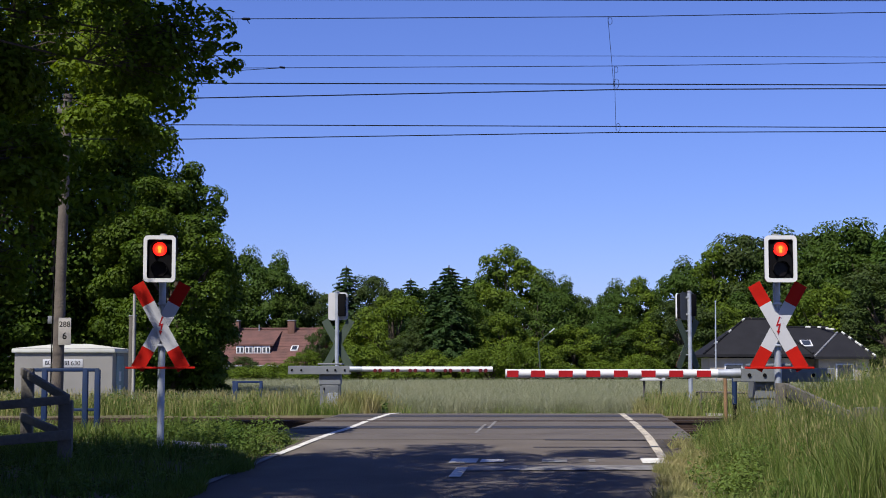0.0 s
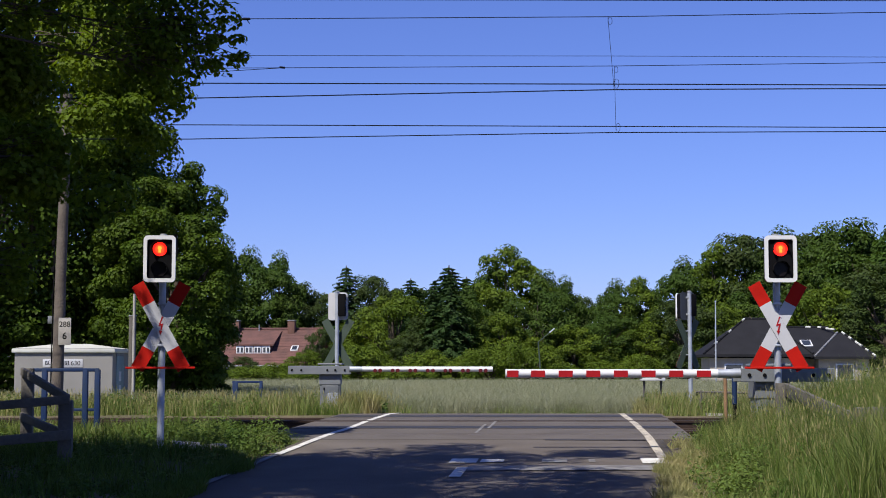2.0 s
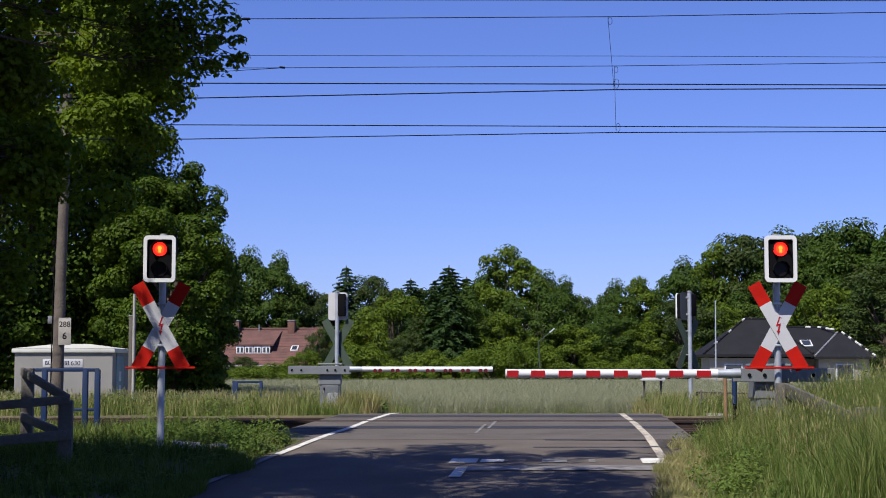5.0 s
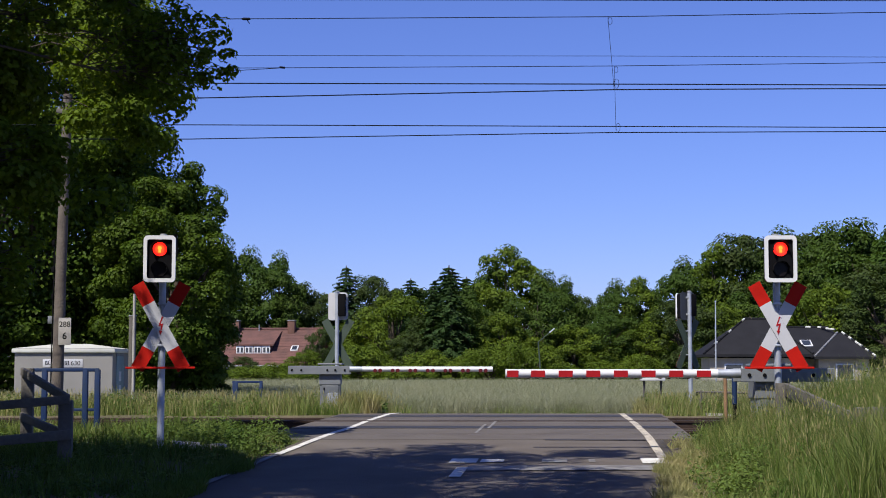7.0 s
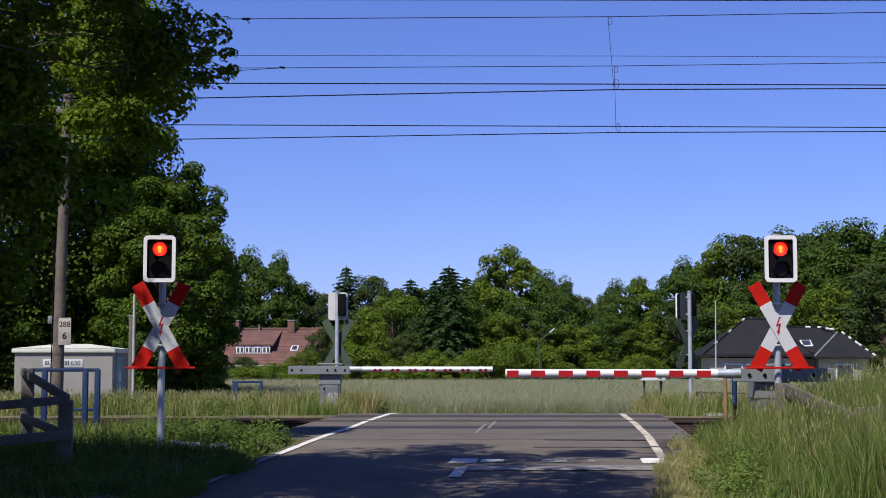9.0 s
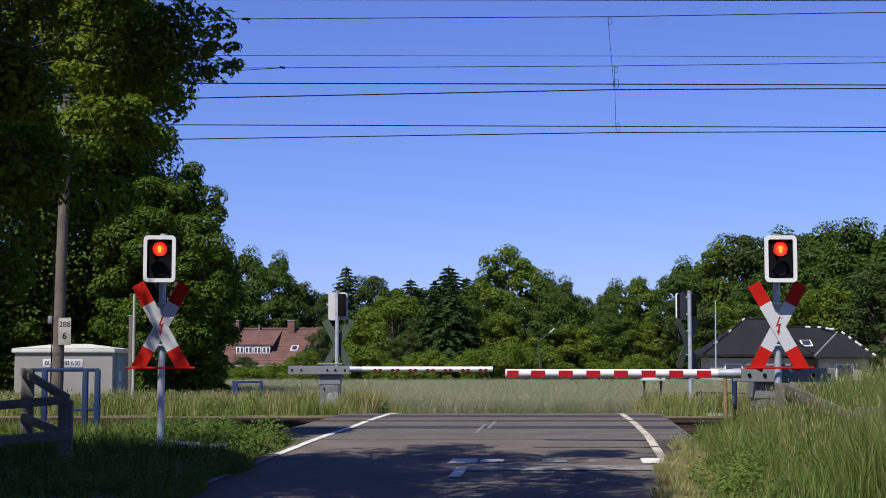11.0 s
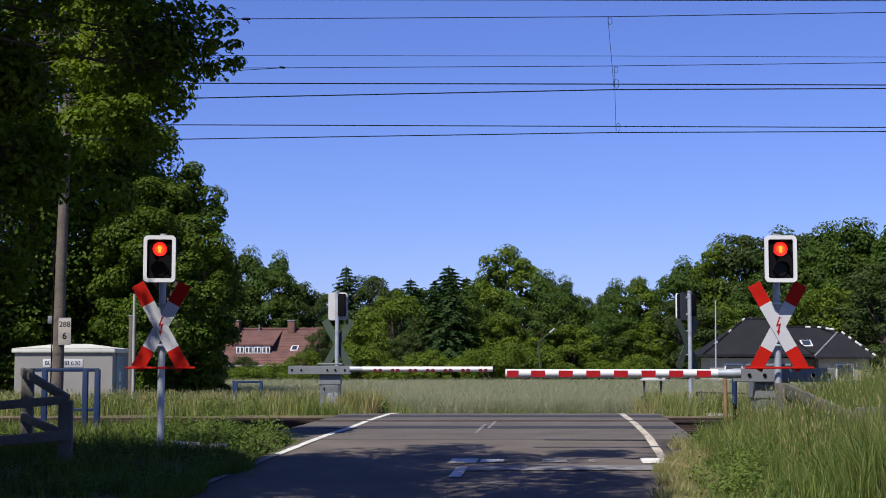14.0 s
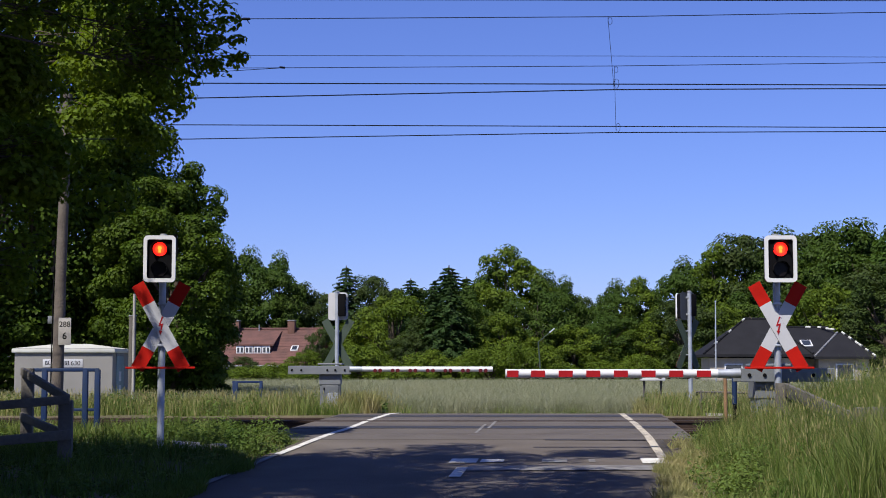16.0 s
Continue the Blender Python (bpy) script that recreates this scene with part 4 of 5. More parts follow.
# kind, place along x, distance, height, width, turn
WOOD = (
    ("a", -24, 148, 13.5, 9, 10), ("a", -19.8, 150, 13.0, 8, 130), ("a", -17.0, 150, 12.5, 7, 40), ("c", -14.4, 151, 10.2, 5.5, 200), ("c", -12.1, 152, 9.2, 5, 20),
    ("s", -9.9, 150, 12.2, 6.5, 0), ("c", -7.4, 151, 10.9, 6, 77), ("c", -5.4, 152, 9.6, 5, 300), ("s", -3.3, 150, 10.9, 6.5, 50), ("c", -1.9, 152, 9.6, 5, 240),
    ("s", 0.6, 147, 12.0, 8.5, 100), ("s", -0.8, 149, 10.6, 6.5, 160), ("s", 2.4, 149, 11.0, 7, 15), ("a", 3.9, 152, 11.0, 6, 20), ("e", 7.0, 149, 13.0, 9.6, 200),
    ("a", 10.6, 151, 10.8, 6, 90), ("a", 12.2, 150, 10.2, 6, 10), ("c", 14.8, 151, 8.7, 5, 170), ("a", 17.4, 150, 9.9, 7, 55), ("e", 20.8, 150, 10.2, 7.5, 125),
    # towards the right end darker leaf kinds stand in for shade under the trees
    ("a", 24.3, 150, 12.0, 7.5, 33), ("e", 27.5, 150, 13.5, 8, 260), ("c", 30.9, 150, 15.0, 9, 80), ("a", 34.7, 150, 14.8, 10, 310), ("a", 38.4, 149, 15.0, 10, 15), ("a", 40.0, 152, 15.4, 9, 45), ("c", 36.4, 152, 15.2, 8, 10), ("a", 41.2, 146, 15.2, 11, 200), ("a", 45.0, 145, 15.5, 12, 70), ("c", 42.0, 139, 11.5, 10, 30), ("a", 36.0, 141, 11, 8, 140),
    ("a", 43.2, 150, 15.6, 11, 140), ("a", 47.8, 149, 16.2, 12, 99), ("a", 52, 150, 16.6, 10, 9), ("a", -29, 148, 14, 10, 100), ("a", -35, 148, 15, 10, 60), ("a", -41, 146, 15, 10, 160), ("a", -47, 146, 15, 10, 30),
    ("b", -8.4, 132, 5.6, 5.6, 0), ("b", -4.4, 131, 8.0, 6.5, 90), ("c", -1.2, 129, 6.0, 5.5, 200), ("a", 1.9, 131, 8.4, 6.0, 40), ("b", 5.2, 130, 6.2, 6, 310),
    ("a", 8.6, 133, 9.2, 6.5, 130), ("b", 11.6, 130, 5.2, 5.5, 222), ("a", 14.6, 131, 6.8, 6, 77), ("b", 18.0, 130, 5.6, 5.5, 15), ("c", 21.2, 129, 7.4, 6.5, 155), ("b", 24.4, 131, 7.0, 6, 20),
    ("s", 0.7, 126, 10.0, 4.4, 60), ("s", -0.8, 127, 8.6, 3.6, 140), ("c", -3.0, 126, 4.6, 4.0, 33),
    # the dull tree at x 38 likewise carries that shade in its leaf colour
    ("b", 33.5, 130, 8.6, 7, 15), ("c", 38, 126, 9.5, 8, 190), ("b", -11.2, 120, 3.0, 3.2, 60), ("c", -10.2, 122, 4.9, 2.4, 10), ("c", -16.4, 121, 2.6, 2.6, 80), ("a", 29, 134, 9.5, 6.5, 250),
)
SIZE = {"a": (12, 9.8), "b": (8, 8), "c": (12, 9), "d": (3.6, 5.5), "e": (12, 9.8), "s": (13, 6.5)}
for k, x, y, high, wide, turn in WOOD:
    ws = wide / SIZE[k][1] * (1.5 if k == "s" else 1.08)
    copy_thing(proto[k], pose(x, y, -0.7, 0, 0, turn) @ Matrix.Diagonal((ws, ws, high / SIZE[k][0], 1)))
for i in range(26):
    x = -22 + i * 1.75 + rng.uniform(-0.5, 0.5)
    if not 17.5 < x < 34 and not (x > 8 and i % 2):
        low = x < -8.5
        copy_thing(proto["d"], pose(x, 117 if low else 121 + rng.uniform(-3, 2), -0.7, 0, 0, rng.uniform(0, 360)) @ Matrix.Diagonal((0.8, 0.8, rng.uniform(0.38, 0.55) if low else rng.uniform(0.35, 1.0), 1)))
for ob in proto.values():
    for o in (*ob.children_recursive, ob):
        bpy.data.objects.remove(o)

# large trees beyond the tracks beside the hut
broad_tree("oak_tree", pose(-9.25, 50.6, -0.5), 8.2, 4.7, M_HAZEL, "broad green oak beyond the tracks beside the hut", 210, 300, 0.12, 0.03, "trees by the railway", puff=(0.07, 0.125))
for hx, hy, hh, hw in ((-16.6, 52.5, 4.6, 5.0), (-13.2, 54, 4.2, 5.0), (-19.5, 56, 6.0, 6.0), (-8.8, 51.5, 2.4, 2.6), (-9.9, 52, 3.2, 3.0)):
    broad_tree("hazel_bush", pose(hx, hy, -0.5), hh, hw, M_HAZEL, "dense dark green bush behind the hut", 70, 160, 0.18, 0.0, "bushes by the railway")
broad_tree("oak_tree", pose(-20.5, 60, -0.5), 12.5, 10, M_HAZEL, "tall green oak beyond the tracks behind the hut", 120, 200, 0.22, 0.0, "trees by the railway")
broad_tree("oak_tree", pose(-14.5, 55, -0.5), 11.5, 10, M_HAZEL, "tall green oak beyond the tracks behind the hut", 150, 300, 0.17, 0.03, "trees by the railway")


def roadside_oak():
    """The large oak that overhangs the road: trunk, still upper crown, and boughs that sway."""
    global rng
    rng = np.random.default_rng(11)
    t = thing("roadside_oak", pose(-7.8, 10.2, -0.4), "large oak overhanging the road with swaying leafy boughs", "tree", "trees by the road")
    lines = [[(0, 0, -0.4, 0.42), (0.1, 0, 3, 0.34), (0.3, 0.2, 6, 0.26), (0.4, 0.3, 10, 0.1)]]
    # the two smaller lumps, out of view, are added to shade leaves and verge below
    up = np.concatenate([crown_clumps((1.95, -0.1, 8.6), (5.4, 5.0, 3.2), 215, 0.3), crown_clumps((0.5, 0.7, 8.4), (2.5, 2.6, 2.6), 85, 0.2), crown_clumps((1.5, 1.7, 7.8), (2.3, 2.3, 1.5), 95, 0.2)])
    for p in up[::9]:
        lines.append(limb((0.3, 0.2, rng.uniform(3.5, 7.5)), p, 0.1, 0.02))
    trunk = part("trunk", tubes("trunk", lines[:1], M_BARK, 10), M_BARK, t)
    for line in lines[1:]:
        part("limb", tubes("limb", [line], M_BARK, 7), M_BARK, trunk)
    pos, nrm = clump_leaves(up, rng.uniform(0.45, 0.85, len(up)), 140)
    part("upper_crown", leaves(pos, nrm, 0.15, M_OAK, "upper_crown", 0.36), M_OAK, t)
    boughs = []
    # root, tip, number of clumps, spread and bare stretch of each bough, from the trunk's foot
    for root, tip, n, spread, bare in (
        ((0.5, 0.8, 4.4), (5.66, 3.6, 4.54), 40, 0.34, 0.80), ((0.5, 0.8, 4.9), (5.18, 3.4, 4.98), 34, 0.36, 0.82), ((0.4, 0.8, 4.1), (5.44, 3.4, 4.26), 30, 0.30, 0.85),
        ((0.3, 0.8, 4.5), (4.3, 3.0, 4.6), 11, 0.34, 0.84), ((0.2, 0.8, 3.2), (4.14, 2.8, 3.3), 24, 0.30, 0.88), ((0.0, 0.6, 2.6), (4.0, 2.8, 2.3), 24, 0.28, 0.9)):
        root, tip = np.array(root), np.array(tip)
        d = tip - root
        f = rng.random((n, 1)) ** 0.6
        cl = d * (bare + (1 - bare) * f) + np.clip(rng.normal(scale=spread, size=(n, 3)), -1.3 * spread, 1.3 * spread) * (1.1 - 0.5 * f)
        tw = [limb(d * (bare - 0.06 + (0.98 - bare) * ff[0]), q, 0.005, 0.003, 0.1, 2) for q, ff in zip(cl, f)]
        pos, nrm = clump_leaves(cl, rng.uniform(0.10, 0.18, n) * (1.15 - 0.35 * f[:, 0]), 48)
        bough = part("bough", tubes("bough", [limb((0, 0, 0), d, 0.022, 0.007, 0.1, 6)], M_BARK, 5), M_BARK, t, "leafy bough", at=pose(*root))
        tagged(part("fine_twig", tubes("fine_twig", tw, M_BARK, 4), M_BARK, bough), kind="stuff")
        part("leaves", leaves(pos, nrm, 0.056, M_OAK, "leaves", 0.38, True), M_OAK, bough)
        boughs.append((bough, tuple(root)))
    low = np.concatenate([crown_clumps((3.0, 3.3, 5.3), (1.9, 2.0, 1.2), 140, 0.25), crown_clumps((3.6, 3.3, 3.95), (0.4, 0.9, 0.5), 24, 0.25), crown_clumps((3.7, 3.4, 3.1), (0.95, 1.0, 0.36), 16, 0.25)])
    for p in low[::6]:
        part("limb", tubes("limb", [limb((0.3, 0.4, rng.uniform(3.0, 4.6)), p, 0.022, 0.008)], M_BARK, 6), M_BARK, trunk)
    pos, nrm = clump_leaves(low, rng.uniform(0.22, 0.42, len(low)), 230)
    boughs.append((part("lower_crown", leaves(pos - (0.3, 0.4, 4.0), nrm, 0.068, M_OAK, "lower_crown", 0.38, True), M_OAK, t, at=pose(0.3, 0.4, 4.0)), (0.3, 0.4, 4.0)))
    # low foliage out of view, added to darken the verge beside it
    shade_skirt = crown_clumps((-0.6, 2.4, 3.4), (2.0, 3.6, 2.3), 80, 0.3)
    pos, nrm = clump_leaves(shade_skirt, rng.uniform(0.4, 0.7, len(shade_skirt)), 120)
    part("lower_crown", leaves(pos, nrm, 0.14, M_OAK, "lower_crown", 0.36), M_OAK, t)
    side = crown_clumps((-0.6, -0.3, 8.0), (4.2, 4.2, 2.8), 130, 0.3)
    pos, nrm = clump_leaves(side, rng.uniform(0.5, 0.95, len(side)), 150)
    part("upper_crown", leaves(pos, nrm, 0.15, M_OAK, "upper_crown", 0.36), M_OAK, t)
    return t, boughs


OAK, BOUGHS = roadside_oak()
rng = np.random.default_rng(5)
broad_tree("oak_tree", pose(-16.6, 53.0, -0.5), 19.0, 13.0, M_OAK, "tall sunlit oak beyond the tracks behind the hut", 420, 300, 0.17, 0.22, "trees by the railway", puff=(0.045, 0.085), thick=0.006)


broad_tree("oak_tree", pose(-12.9, 56.0, -0.5), 11.5, 6.2, M_OAK, "slender sunlit oak beyond the tracks behind the hut", 170, 280, 0.15, 0.05, "trees by the railway")


def leaning_oak(at):
    """A young oak whose crown leans out towards the road."""
    t = thing("roadside_oak", at, "young oak leaning out over the verge by the tracks", "tree", "trees by the road")
    trunk = part("trunk", tubes("trunk", [[(0, 0, -0.5, 0.2), (0.15, 0, 2.5, 0.16), (0.4, -0.1, 5.2, 0.11), (0.5, -0.1, 8.2, 0.04)]], M_BARK, 10), M_BARK, t)
    cl = np.concatenate([crown_clumps((-0.2, 0.2, 8.6), (1.6, 1.6, 1.3), 50, 0.5), crown_clumps((2.84, -0.2, 4.9), (0.74, 1.2, 1.55), 74, 0.5)])
    for p in cl[::15]:
        part("limb", tubes("limb", [limb((0.4, -0.1, rng.uniform(5.2, 6.0)), p, 0.014, 0.006)], M_BARK, 6), M_BARK, trunk)
    pos, nrm = clump_leaves(cl, rng.uniform(0.2, 0.38, len(cl)), 230, 0.8, 0.3)
    crown = part("crown", leaves(pos - (0.4, -0.1, 5.0), nrm, 0.074, M_OAK, "crown", 0.38, True), M_OAK, t, at=pose(0.4, -0.1, 5.0))
    return crown


LEANING_CROWN = leaning_oak(pose(-7.35, 20.7, -0.2))
# two trees out of view, added to keep low sky light off the verge
for tx, ty in ((-12.6, 13.0), (-13.5, 20.5)):
    broad_tree("roadside_tree", pose(tx, ty, -0.4), 9.0, 6.6, M_OAK, "unseen leafy tree added to shade the verge", 120, 130, 0.24, 0.02, "trees by the road")
broad_tree("roadside_tree", pose(-8, 1.0, -0.6), 12, 9, M_OAK, "leafy tree beside the road casting shade", 160, 150, 0.24, 0.04, "trees by the road")


# ---- grass and crop ----
def blades(name, x, y, z, h, w, lean, material, label, category="grass", way=None, head=0.0):
    """Curved blades of grass, each of three triangles."""
    n = len(x)
    a = rng.uniform(0, 6.283, n)
    side = np.stack([np.cos(a), np.sin(a), np.zeros(n)], 1)
    b = rng.uniform(0, 6.283, n) if way is None else way
    tip = np.stack([np.cos(b), np.sin(b), np.zeros(n)], 1) * (h * lean * rng.uniform(0.2, 1, n))[:, None]
    base = np.stack([x, y, z], 1)
    upz = np.zeros((n, 3))
    upz[:, 2] = h
    ww = (w * rng.uniform(0.6, 1.3, n))[:, None] / 2
    mid = base + upz * 0.55 + tip * 0.3
    verts = np.stack([base - side * ww, base + side * ww, mid - side * ww * 0.8, mid + side * ww * 0.8, base + upz + tip], 1).reshape(-1, 3)
    tris = (np.arange(n)[:, None, None] * 5 + np.array([(0, 1, 3), (0, 3, 2), (2, 3, 4)])[None]).reshape(-1, 3)
    if head:
        top = base + upz + tip
        up = np.zeros((n, 3))
        up[:, 2] = head
        sw = side * head * 0.11
        k = len(verts)
        verts = np.concatenate([verts, np.stack([top - up * 0.3, top + up * 0.25 - sw, top + up * 0.25 + sw, top + up + tip * 0.15], 1).reshape(-1, 3)])
        tris = np.concatenate([tris, (k + np.arange(n)[:, None, None] * 4 + np.array([(0, 1, 2), (1, 3, 2)])[None]).reshape(-1, 3)])
    return tagged(new(name, fast_mesh(name, verts, tris, material)), label, category, kind="stuff")


def scatter(n, x0, x1, y0, y1, keep):
    x, y = rng.uniform(x0, x1, n), rng.uniform(y0, y1, n)
    ok = np.array([keep(a, b) for a, b in zip(x, y)])
    x, y = x[ok], y[ok]
    z = np.array([ground_z(a, b) for a, b in zip(x, y)]) - 0.02
    return x, y, z


def off(x, y):
    return x - centre(y)


def patch(x, y, s=0.8, k=0):
    return np.array([noise.noise(Vector((a * s, b * s, k))) for a, b in zip(x, y)])


# bank of tall grass beside the road, in tufts
def tufts(n, x0, x1, y0, y1, per, size, keep):
    tx, ty, _ = scatter(n, x0, x1, y0, y1, keep)
    k = rng.poisson(per, len(tx)) + 8
    i = np.repeat(np.arange(len(tx)), k)
    dx, dy = rng.normal(scale=size, size=len(i)), rng.normal(scale=size, size=len(i))
    x, y = tx[i] + dx, ty[i] + dy
    z = np.array([ground_z(a, b) for a, b in zip(x, y)]) - 0.02
    return x, y, z, np.arctan2(dy, dx) + rng.normal(scale=1.3, size=len(i)), rng.uniform(0.5, 1.45, len(tx))[i]


def bank_height(x, y):
    d = x - centre(y)
    return 0.12 + 0.38 * np.clip((d - 2.9) / 0.8, 0, 1) + 0.20 * np.clip((d - 4.3) / 1.0, 0, 1)


for count, leafage, words in ((1350, M_GRASS, "tall pale green grass on the sunny bank"), (650, M_WEED, "darker green grass tufts on the sunny bank")):
    x, y, z, way, f = tufts(count, 1.8, 7.5, 11.5, 20.5, 75, 0.085, lambda a, b: off(a, b) > right_half(b) + 0.4 + 0.25 * noise.noise(Vector((b * 2, 3, 0))) and a < 0.34 * b + 0.6)
    h = bank_height(x, y) * f * rng.uniform(0.3, 1.2, len(x)) * (1 + 0.3 * patch(x, y))
    blades("tall_grass", x, y, z, h, 0.008, 0.6, leafage, words, way=way)
x, y, z = scatter(3500, 2.4, 7.5, 11.5, 20.5, lambda a, b: off(a, b) > 2.9 and a < 0.34 * b + 0.6)
h = (bank_height(x, y) + 0.08) * rng.uniform(0.6, 1.3, len(x))
blades("dry_grass", x, y, z, h, 0.006, 0.35, M_DRYGRASS, "straw coloured dry stalks among the grass")
x, y, z = scatter(5500, 2.9, 7.5, 13, 20.5, lambda a, b: off(a, b) > 3.4 and a < 0.34 * b + 0.6)
h = (bank_height(x, y) + 0.1) * rng.uniform(0.7, 1.25, len(x))
blades("seeding_grass", x, y, z, h, 0.004, 0.2, M_DRYGRASS, "thin seeding grass stalks on the bank", head=0.05)
x, y, z = scatter(34000, 1.2, 5.5, 12, 22, lambda a, b: right_half(b) - 0.1 < off(a, b) < right_half(b) + 0.28 + 0.7 * abs(noise.noise(Vector((b * 1.5, 0, 9)))))
blades("dry_grass", x, y, z, 0.12 * rng.uniform(0.4, 1.4, len(x)), 0.008, 0.9, M_DRYGRASS, "short tan dry grass along the road edge")
x, y, z = scatter(6000, -6.5, -1.5, 17.6, 21.8, lambda a, b: off(a, b) < -2.5 and noise.noise(Vector((a, b, 5))) > 0.05)
blades("dry_grass", x, y, z, 0.16 * rng.uniform(0.4, 1.4, len(x)), 0.008, 0.8, M_DRYGRASS, "short tan dry grass along the road edge")
# verge on the shaded side; the darker weed colour stands in for deep shade
x, y, z = scatter(36000, -9, -1.6, 12.5, 21.6, lambda a, b: off(a, b) < -2.6 and a > -0.34 * b - 0.5 and noise.noise(Vector((a * 1.2, b * 1.2, 2))) > (-0.22 if off(a, b) < -3.4 else 0.08))
h = 0.19 * rng.uniform(0.5, 1.4, len(x)) * (1 + 0.6 * patch(x, y))
blades("verge_grass", x, y, z, h, 0.014, 0.6, M_WEED, "short green grass with the verge's deep shade in its colour")
x = rng.uniform(-2.78, -2.3, 9000)
y = rng.uniform(11.5, 18.4, len(x))
ok = x < -2.42 + 0.12 * np.sin(y * 2.3) - 0.12 * np.clip(y - 16.5, 0, 2)
x, y = x[ok] + 0.34 + (y[ok] - 18.8) * 0.0875, y[ok]
blades("verge_grass", x, y, np.array([road_z(b) for b in y]) - 0.03, 0.13 * rng.uniform(0.4, 1.4, len(x)), 0.012, 0.9, M_WEED, "grass creeping over the shaded road edge")
x = rng.uniform(-0.3, 0.2, 12000)
y = rng.uniform(11.5, 18.6, len(x))
ok = x > -0.12 + 0.16 * np.sin(y * 3.1) * np.cos(y * 1.7)
x, y = x[ok], y[ok]
x = x + np.array([right_half(b) + centre(b) for b in y])
blades("dry_grass", x, y, np.array([road_z(b) for b in y]) - 0.03, 0.11 * rng.uniform(0.3, 1.5, len(x)), 0.009, 0.9, M_DRYGRASS, "short tan dry grass creeping over the road edge")
# both sides of the tracks
x, y, z = scatter(32000, -13, 11, 20.0, 22.4, lambda a, b: abs(off(a, b) + 0.1) > 3.3)
h = 0.28 * rng.uniform(0.4, 1.3, len(x)) * (1 + 0.6 * patch(x, y))
blades("trackside_grass", x, y, np.maximum(z, -0.15), h, 0.016, 0.5, M_GRASS, "green and yellowish grass along the tracks")
x, y, z = scatter(75000, -14, 12, 29.6, 39.5, lambda a, b: abs(off(a, b)) > 3.0 or b > 36.5)
h = 0.31 * rng.uniform(0.3, 1.4, len(x)) * (1 + 0.9 * patch(x, y))
blades("far_verge_grass", x, y, z, h, 0.013, 0.7, M_GRASS, "tall yellowish green grass beyond the tracks")
x, y, z = scatter(9000, -14, 12, 29.6, 39.5, lambda a, b: abs(off(a, b)) > 3.0)
h = 0.34 * rng.uniform(0.5, 1.3, len(x)) * (1 + 0.5 * patch(x, y, 0.6, 4))
blades("dry_grass", x, y, z, h, 0.016, 0.4, M_DRYGRASS, "straw coloured dry stalks beyond the tracks")
def weeds(name, spots, leaf, material, label, wide=0.26, many=1.0):
    """Low leafy weeds: each spot x, y, height and radius."""
    pos, nrm = [], []
    for wx, wy, wh, wr in spots:
        n = int(420 * many * wr * (0.5 + wh))
        d = ball(n)
        d[:, 2] = abs(d[:, 2])
        q = d * rng.uniform(0.5, 1.05, (n, 1)) * (wr, wr, wh)
        pos.append(q + (wx, wy, ground_z(wx, wy)))
        nrm.append(d + rng.normal(scale=0.45, size=(n, 3)) + (-0.2, -0.2, 0.7))
    me = leaves(np.concatenate(pos), np.concatenate(nrm), leaf, material, name, wide)
    return tagged(new(name, me), label, "weeds", kind="stuff")


spots = [(rng.uniform(-4.2, -2.2), rng.uniform(19.3, 21.6), rng.uniform(0.2, 0.5), rng.uniform(0.12, 0.3)) for _ in range(75)]
spots += [(rng.uniform(-9, -4), rng.uniform(17, 21.6), rng.uniform(0.12, 0.35), rng.uniform(0.15, 0.35)) for _ in range(60)]
spots += [(rng.uniform(-3.9, -2.35), rng.uniform(18.8, 20.2), rng.uniform(0.1, 0.25), rng.uniform(0.12, 0.3)) for _ in range(16)]
spots += [(rng.uniform(3.3, 6.5), rng.uniform(19.5, 22), rng.uniform(0.15, 0.4), rng.uniform(0.15, 0.35)) for _ in range(60)]
spots += [(3.4 + centre(wy) + abs(rng.normal(scale=1.1)), wy, rng.uniform(0.1, 0.5), rng.uniform(0.08, 0.24)) for wy in rng.uniform(12.5, 19.5, 110)]
spots += [(wx, wy, rng.uniform(0.2, 0.5), rng.uniform(0.1, 0.24)) for wx, wy in zip(rng.uniform(2.5, 5.1, 60), rng.uniform(12.6, 17.0, 60))]
spots += [(4.85, 17.0, 0.95, 0.11), (5.0, 17.3, 0.8, 0.1), (4.2, 16.0, 0.6, 0.14), (4.55, 16.4, 0.65, 0.15)]
spots += [(rng.uniform(-4.6, -2.75), rng.uniform(21.5, 23.6), rng.uniform(0.1, 0.25), rng.uniform(0.12, 0.25)) for _ in range(30)]
spots += [(wx, wy, rng.uniform(0.08, 0.28), rng.uniform(0.12, 0.3)) for wx, wy in zip(rng.uniform(-6.5, -1.9, 190), rng.uniform(13.5, 19.8, 190)) if off(wx, wy) < -2.75]
weeds("weed_patch", spots, 0.048, M_WEED, "leafy green weeds along the verge", 0.24, 1.5)
spots = [(rng.uniform(-9, -1.9), rng.uniform(30.2, 34), rng.uniform(0.15, 0.5), rng.uniform(0.2, 0.5)) for _ in range(55)]
spots += [(rng.uniform(-2.4, -1.3), rng.uniform(31.2, 32.6), rng.uniform(0.15, 0.38), rng.uniform(0.15, 0.3)) for _ in range(14)]
spots += [(rng.uniform(4.6, 9), rng.uniform(30.2, 34), rng.uniform(0.15, 0.5), rng.uniform(0.2, 0.5)) for _ in range(45)]
weeds("weed_patch", spots, 0.09, M_WEED, "leafy green weeds beyond the tracks")
x, y, z = scatter(17000, -14, 12, 29.8, 38, lambda a, b: abs(off(a, b)) > 2.9)
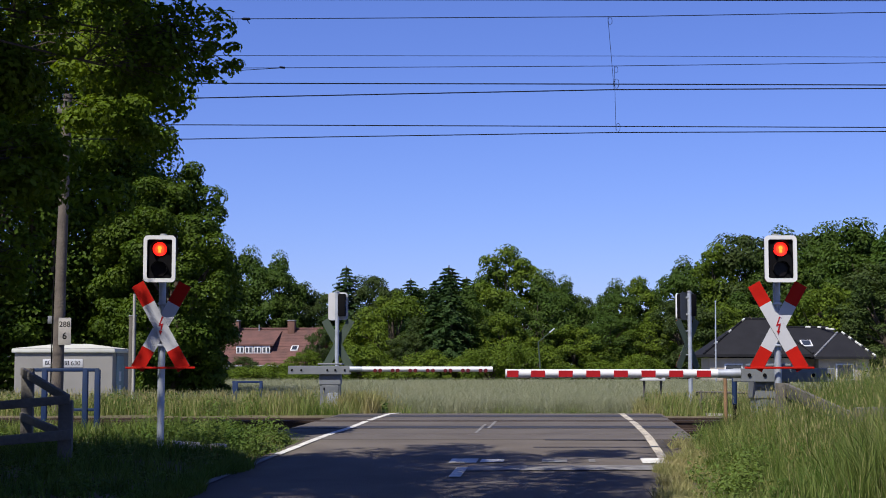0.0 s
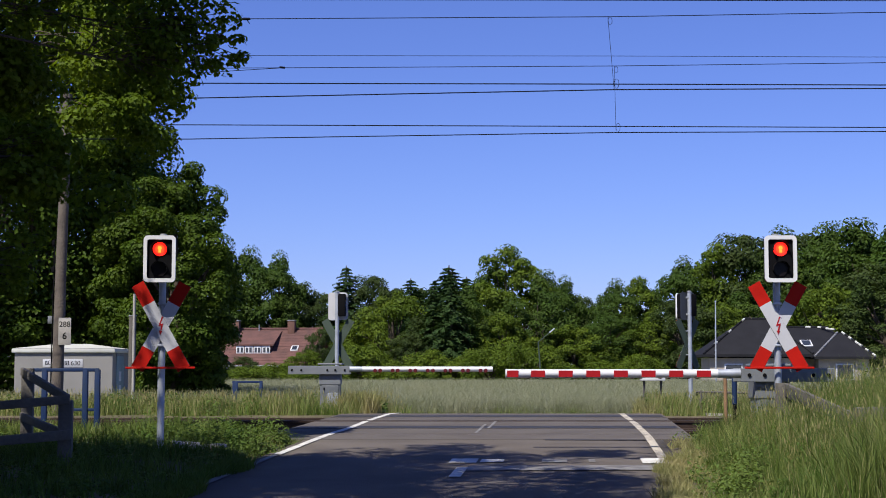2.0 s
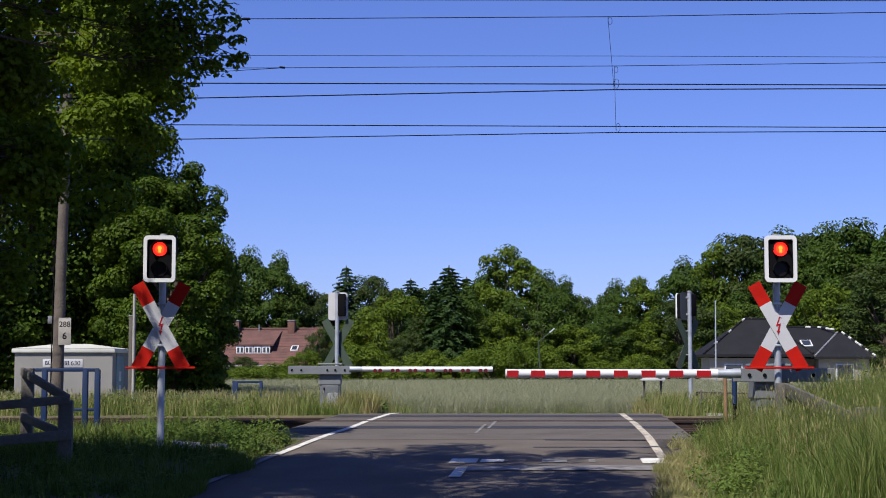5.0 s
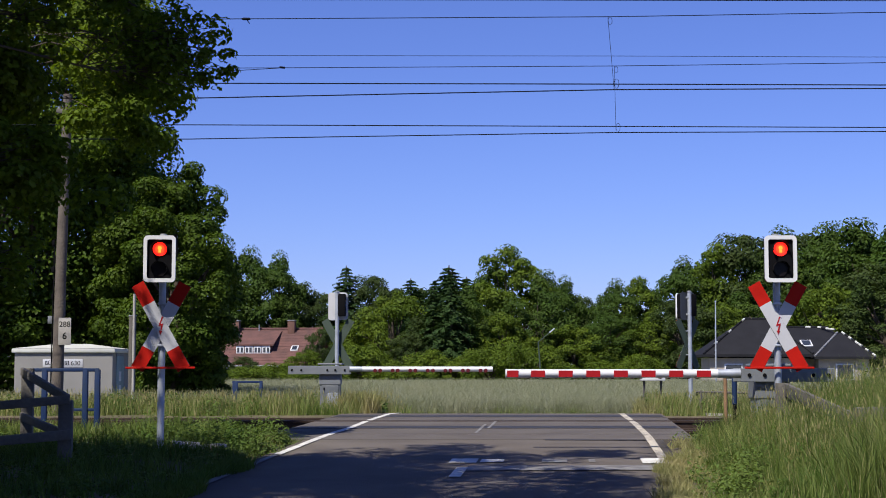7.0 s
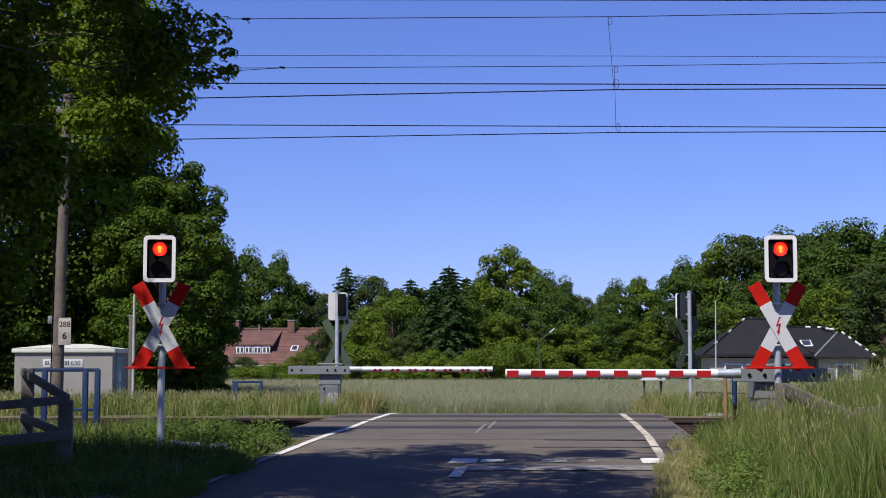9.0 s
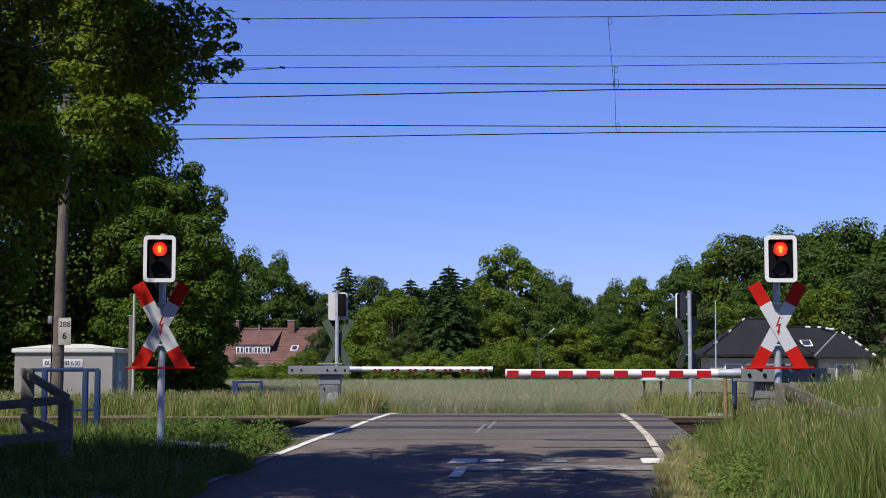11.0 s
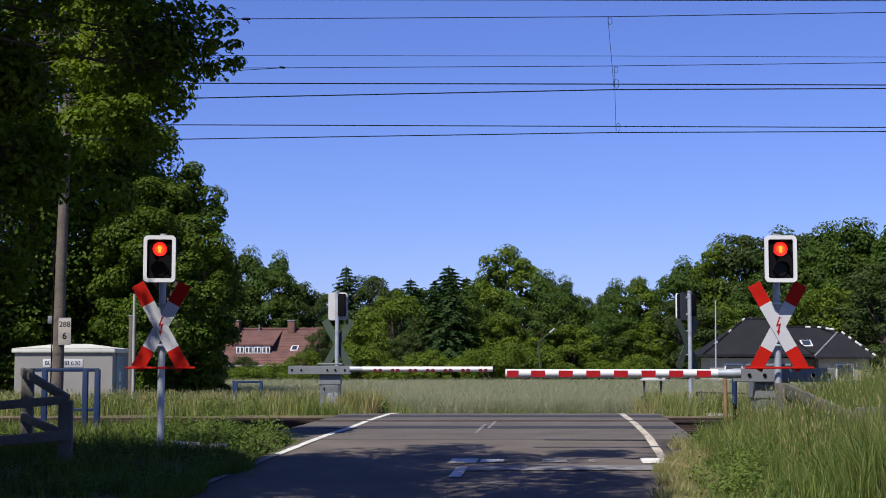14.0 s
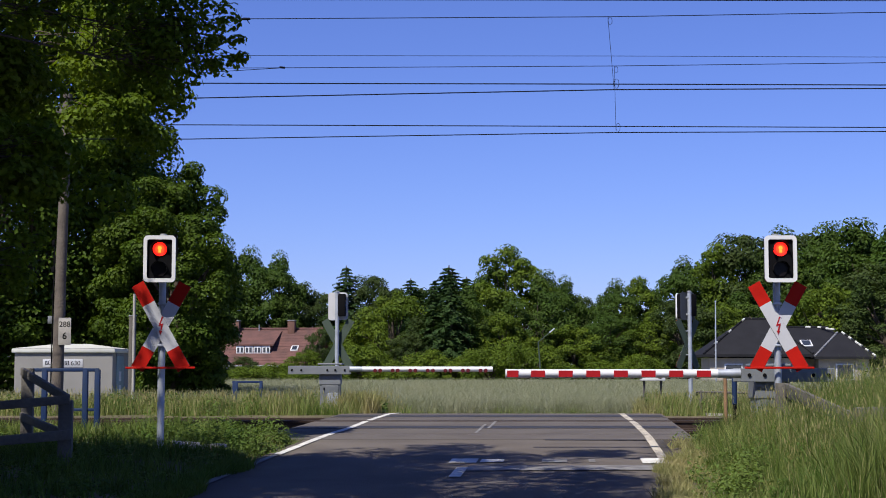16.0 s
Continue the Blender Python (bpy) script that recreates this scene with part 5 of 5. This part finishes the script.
blades("seeding_grass", x, y, z, 0.36 * rng.uniform(0.6, 1.3, len(x)) * (1 + 0.4 * patch(x, y, 0.5, 7)), 0.006, 0.35, M_DRYGRASS, "pale seeding grass stalks beyond the tracks", head=0.08)
for cx, cy, sx, sy in ((4.1, 34.6, 0.8, 0.8), (-1.72, 31.0, 0.26, 0.3), (3.9, 31.0, 0.4, 0.5)):
    x, y = cx + rng.normal(scale=sx, size=2600), cy + rng.normal(scale=sy, size=2600)
    z = np.array([ground_z(a, b) for a, b in zip(x, y)]) - 0.02
    ok = abs(x - centre(y)) > 2.75
    x, y, z = x[ok], y[ok], z[ok]
    blades("dry_grass", x, y, z, (0.42 if sx < 0.3 else 0.3) * rng.uniform(0.4, 1.3, len(x)), 0.012, 0.8, M_DRYGRASS, "patch of tan dry grass beyond the tracks")
# thin grass on the verges beside the camera
x, y, z = scatter(30000, -9, 8, -4, 12.5, lambda a, b: abs(off(a, b)) > 2.6)
blades("verge_grass", x, y, z, 0.2 * rng.uniform(0.4, 1.4, len(x)), 0.016, 0.7, M_GRASS, "short green grass beside the road")
# grain field
yy = 39 + 70 * rng.random(150000) ** 1.7
xx = rng.uniform(-0.36, 0.36, len(yy)) * yy
blades("grain_field", xx, yy, np.full(len(yy), -0.44), (0.78 + 0.05 * patch(xx, yy, 0.15)) * rng.uniform(0.75, 1.08, len(yy)), 0.009 + 0.0005 * (yy - 39), 0.9, M_CROP, "dense pale green grain field", "grain field")
tagged(new("grain_bed", sheet("grain_bed", [-70 + 2 * i for i in range(71)], [39.5 + 1.5 * i for i in range(61)], lambda x, y: -0.45 + 0.5 * min(1, (y - 39.5) / 9) + 0.05 * noise.noise(Vector((x, y, 0))), M_CROP)), "dense lower leaves of the grain field", "grain field", kind="stuff")


# ---- sway ----
# seconds, and the gust's push on the boughs
GUST = ((0, -0.4), (0.5, 0.3), (1, 0.5), (1.5, 0.3), (2, 0.6), (2.5, 0.5), (3, 0.5), (3.5, 0.9), (4, 0.95), (4.8, 0.6), (5.6, 0.2), (6.5, 0.0), (7, -1.3), (7.5, -1.7),
        (8, -0.8), (8.5, -0.8), (9, -1.2), (9.8, -0.9), (10.6, -0.5), (11.5, -0.3), (12, -0.6), (12.5, 0.0), (13, 1.1), (13.5, 0.5), (14, 0.0), (14.5, 0.2), (15, 0.9), (15.5, 1.1), (16, 0.6))


def motions():
    for i, (bough, root) in enumerate(BOUGHS):
        much = (1.0, 0.85, 0.95, 0.5, 0.4, 0.3, 0.35)[i]
        rows = []
        for k, (t, g) in enumerate(GUST):
            s = much * (g + 0.12 * math.sin(t * 3.1 + i * 1.7))
            rows.append((t, pose(*root, 0.15 * s, -0.40 * s, -1.45 * s)))
        walk(bough, rows)
    walk(LEANING_CROWN, [(t, pose(0.4, -0.1, 5.0, 0.05 * g, -0.12 * g, -0.25 * g)) for t, g in GUST])


motions()
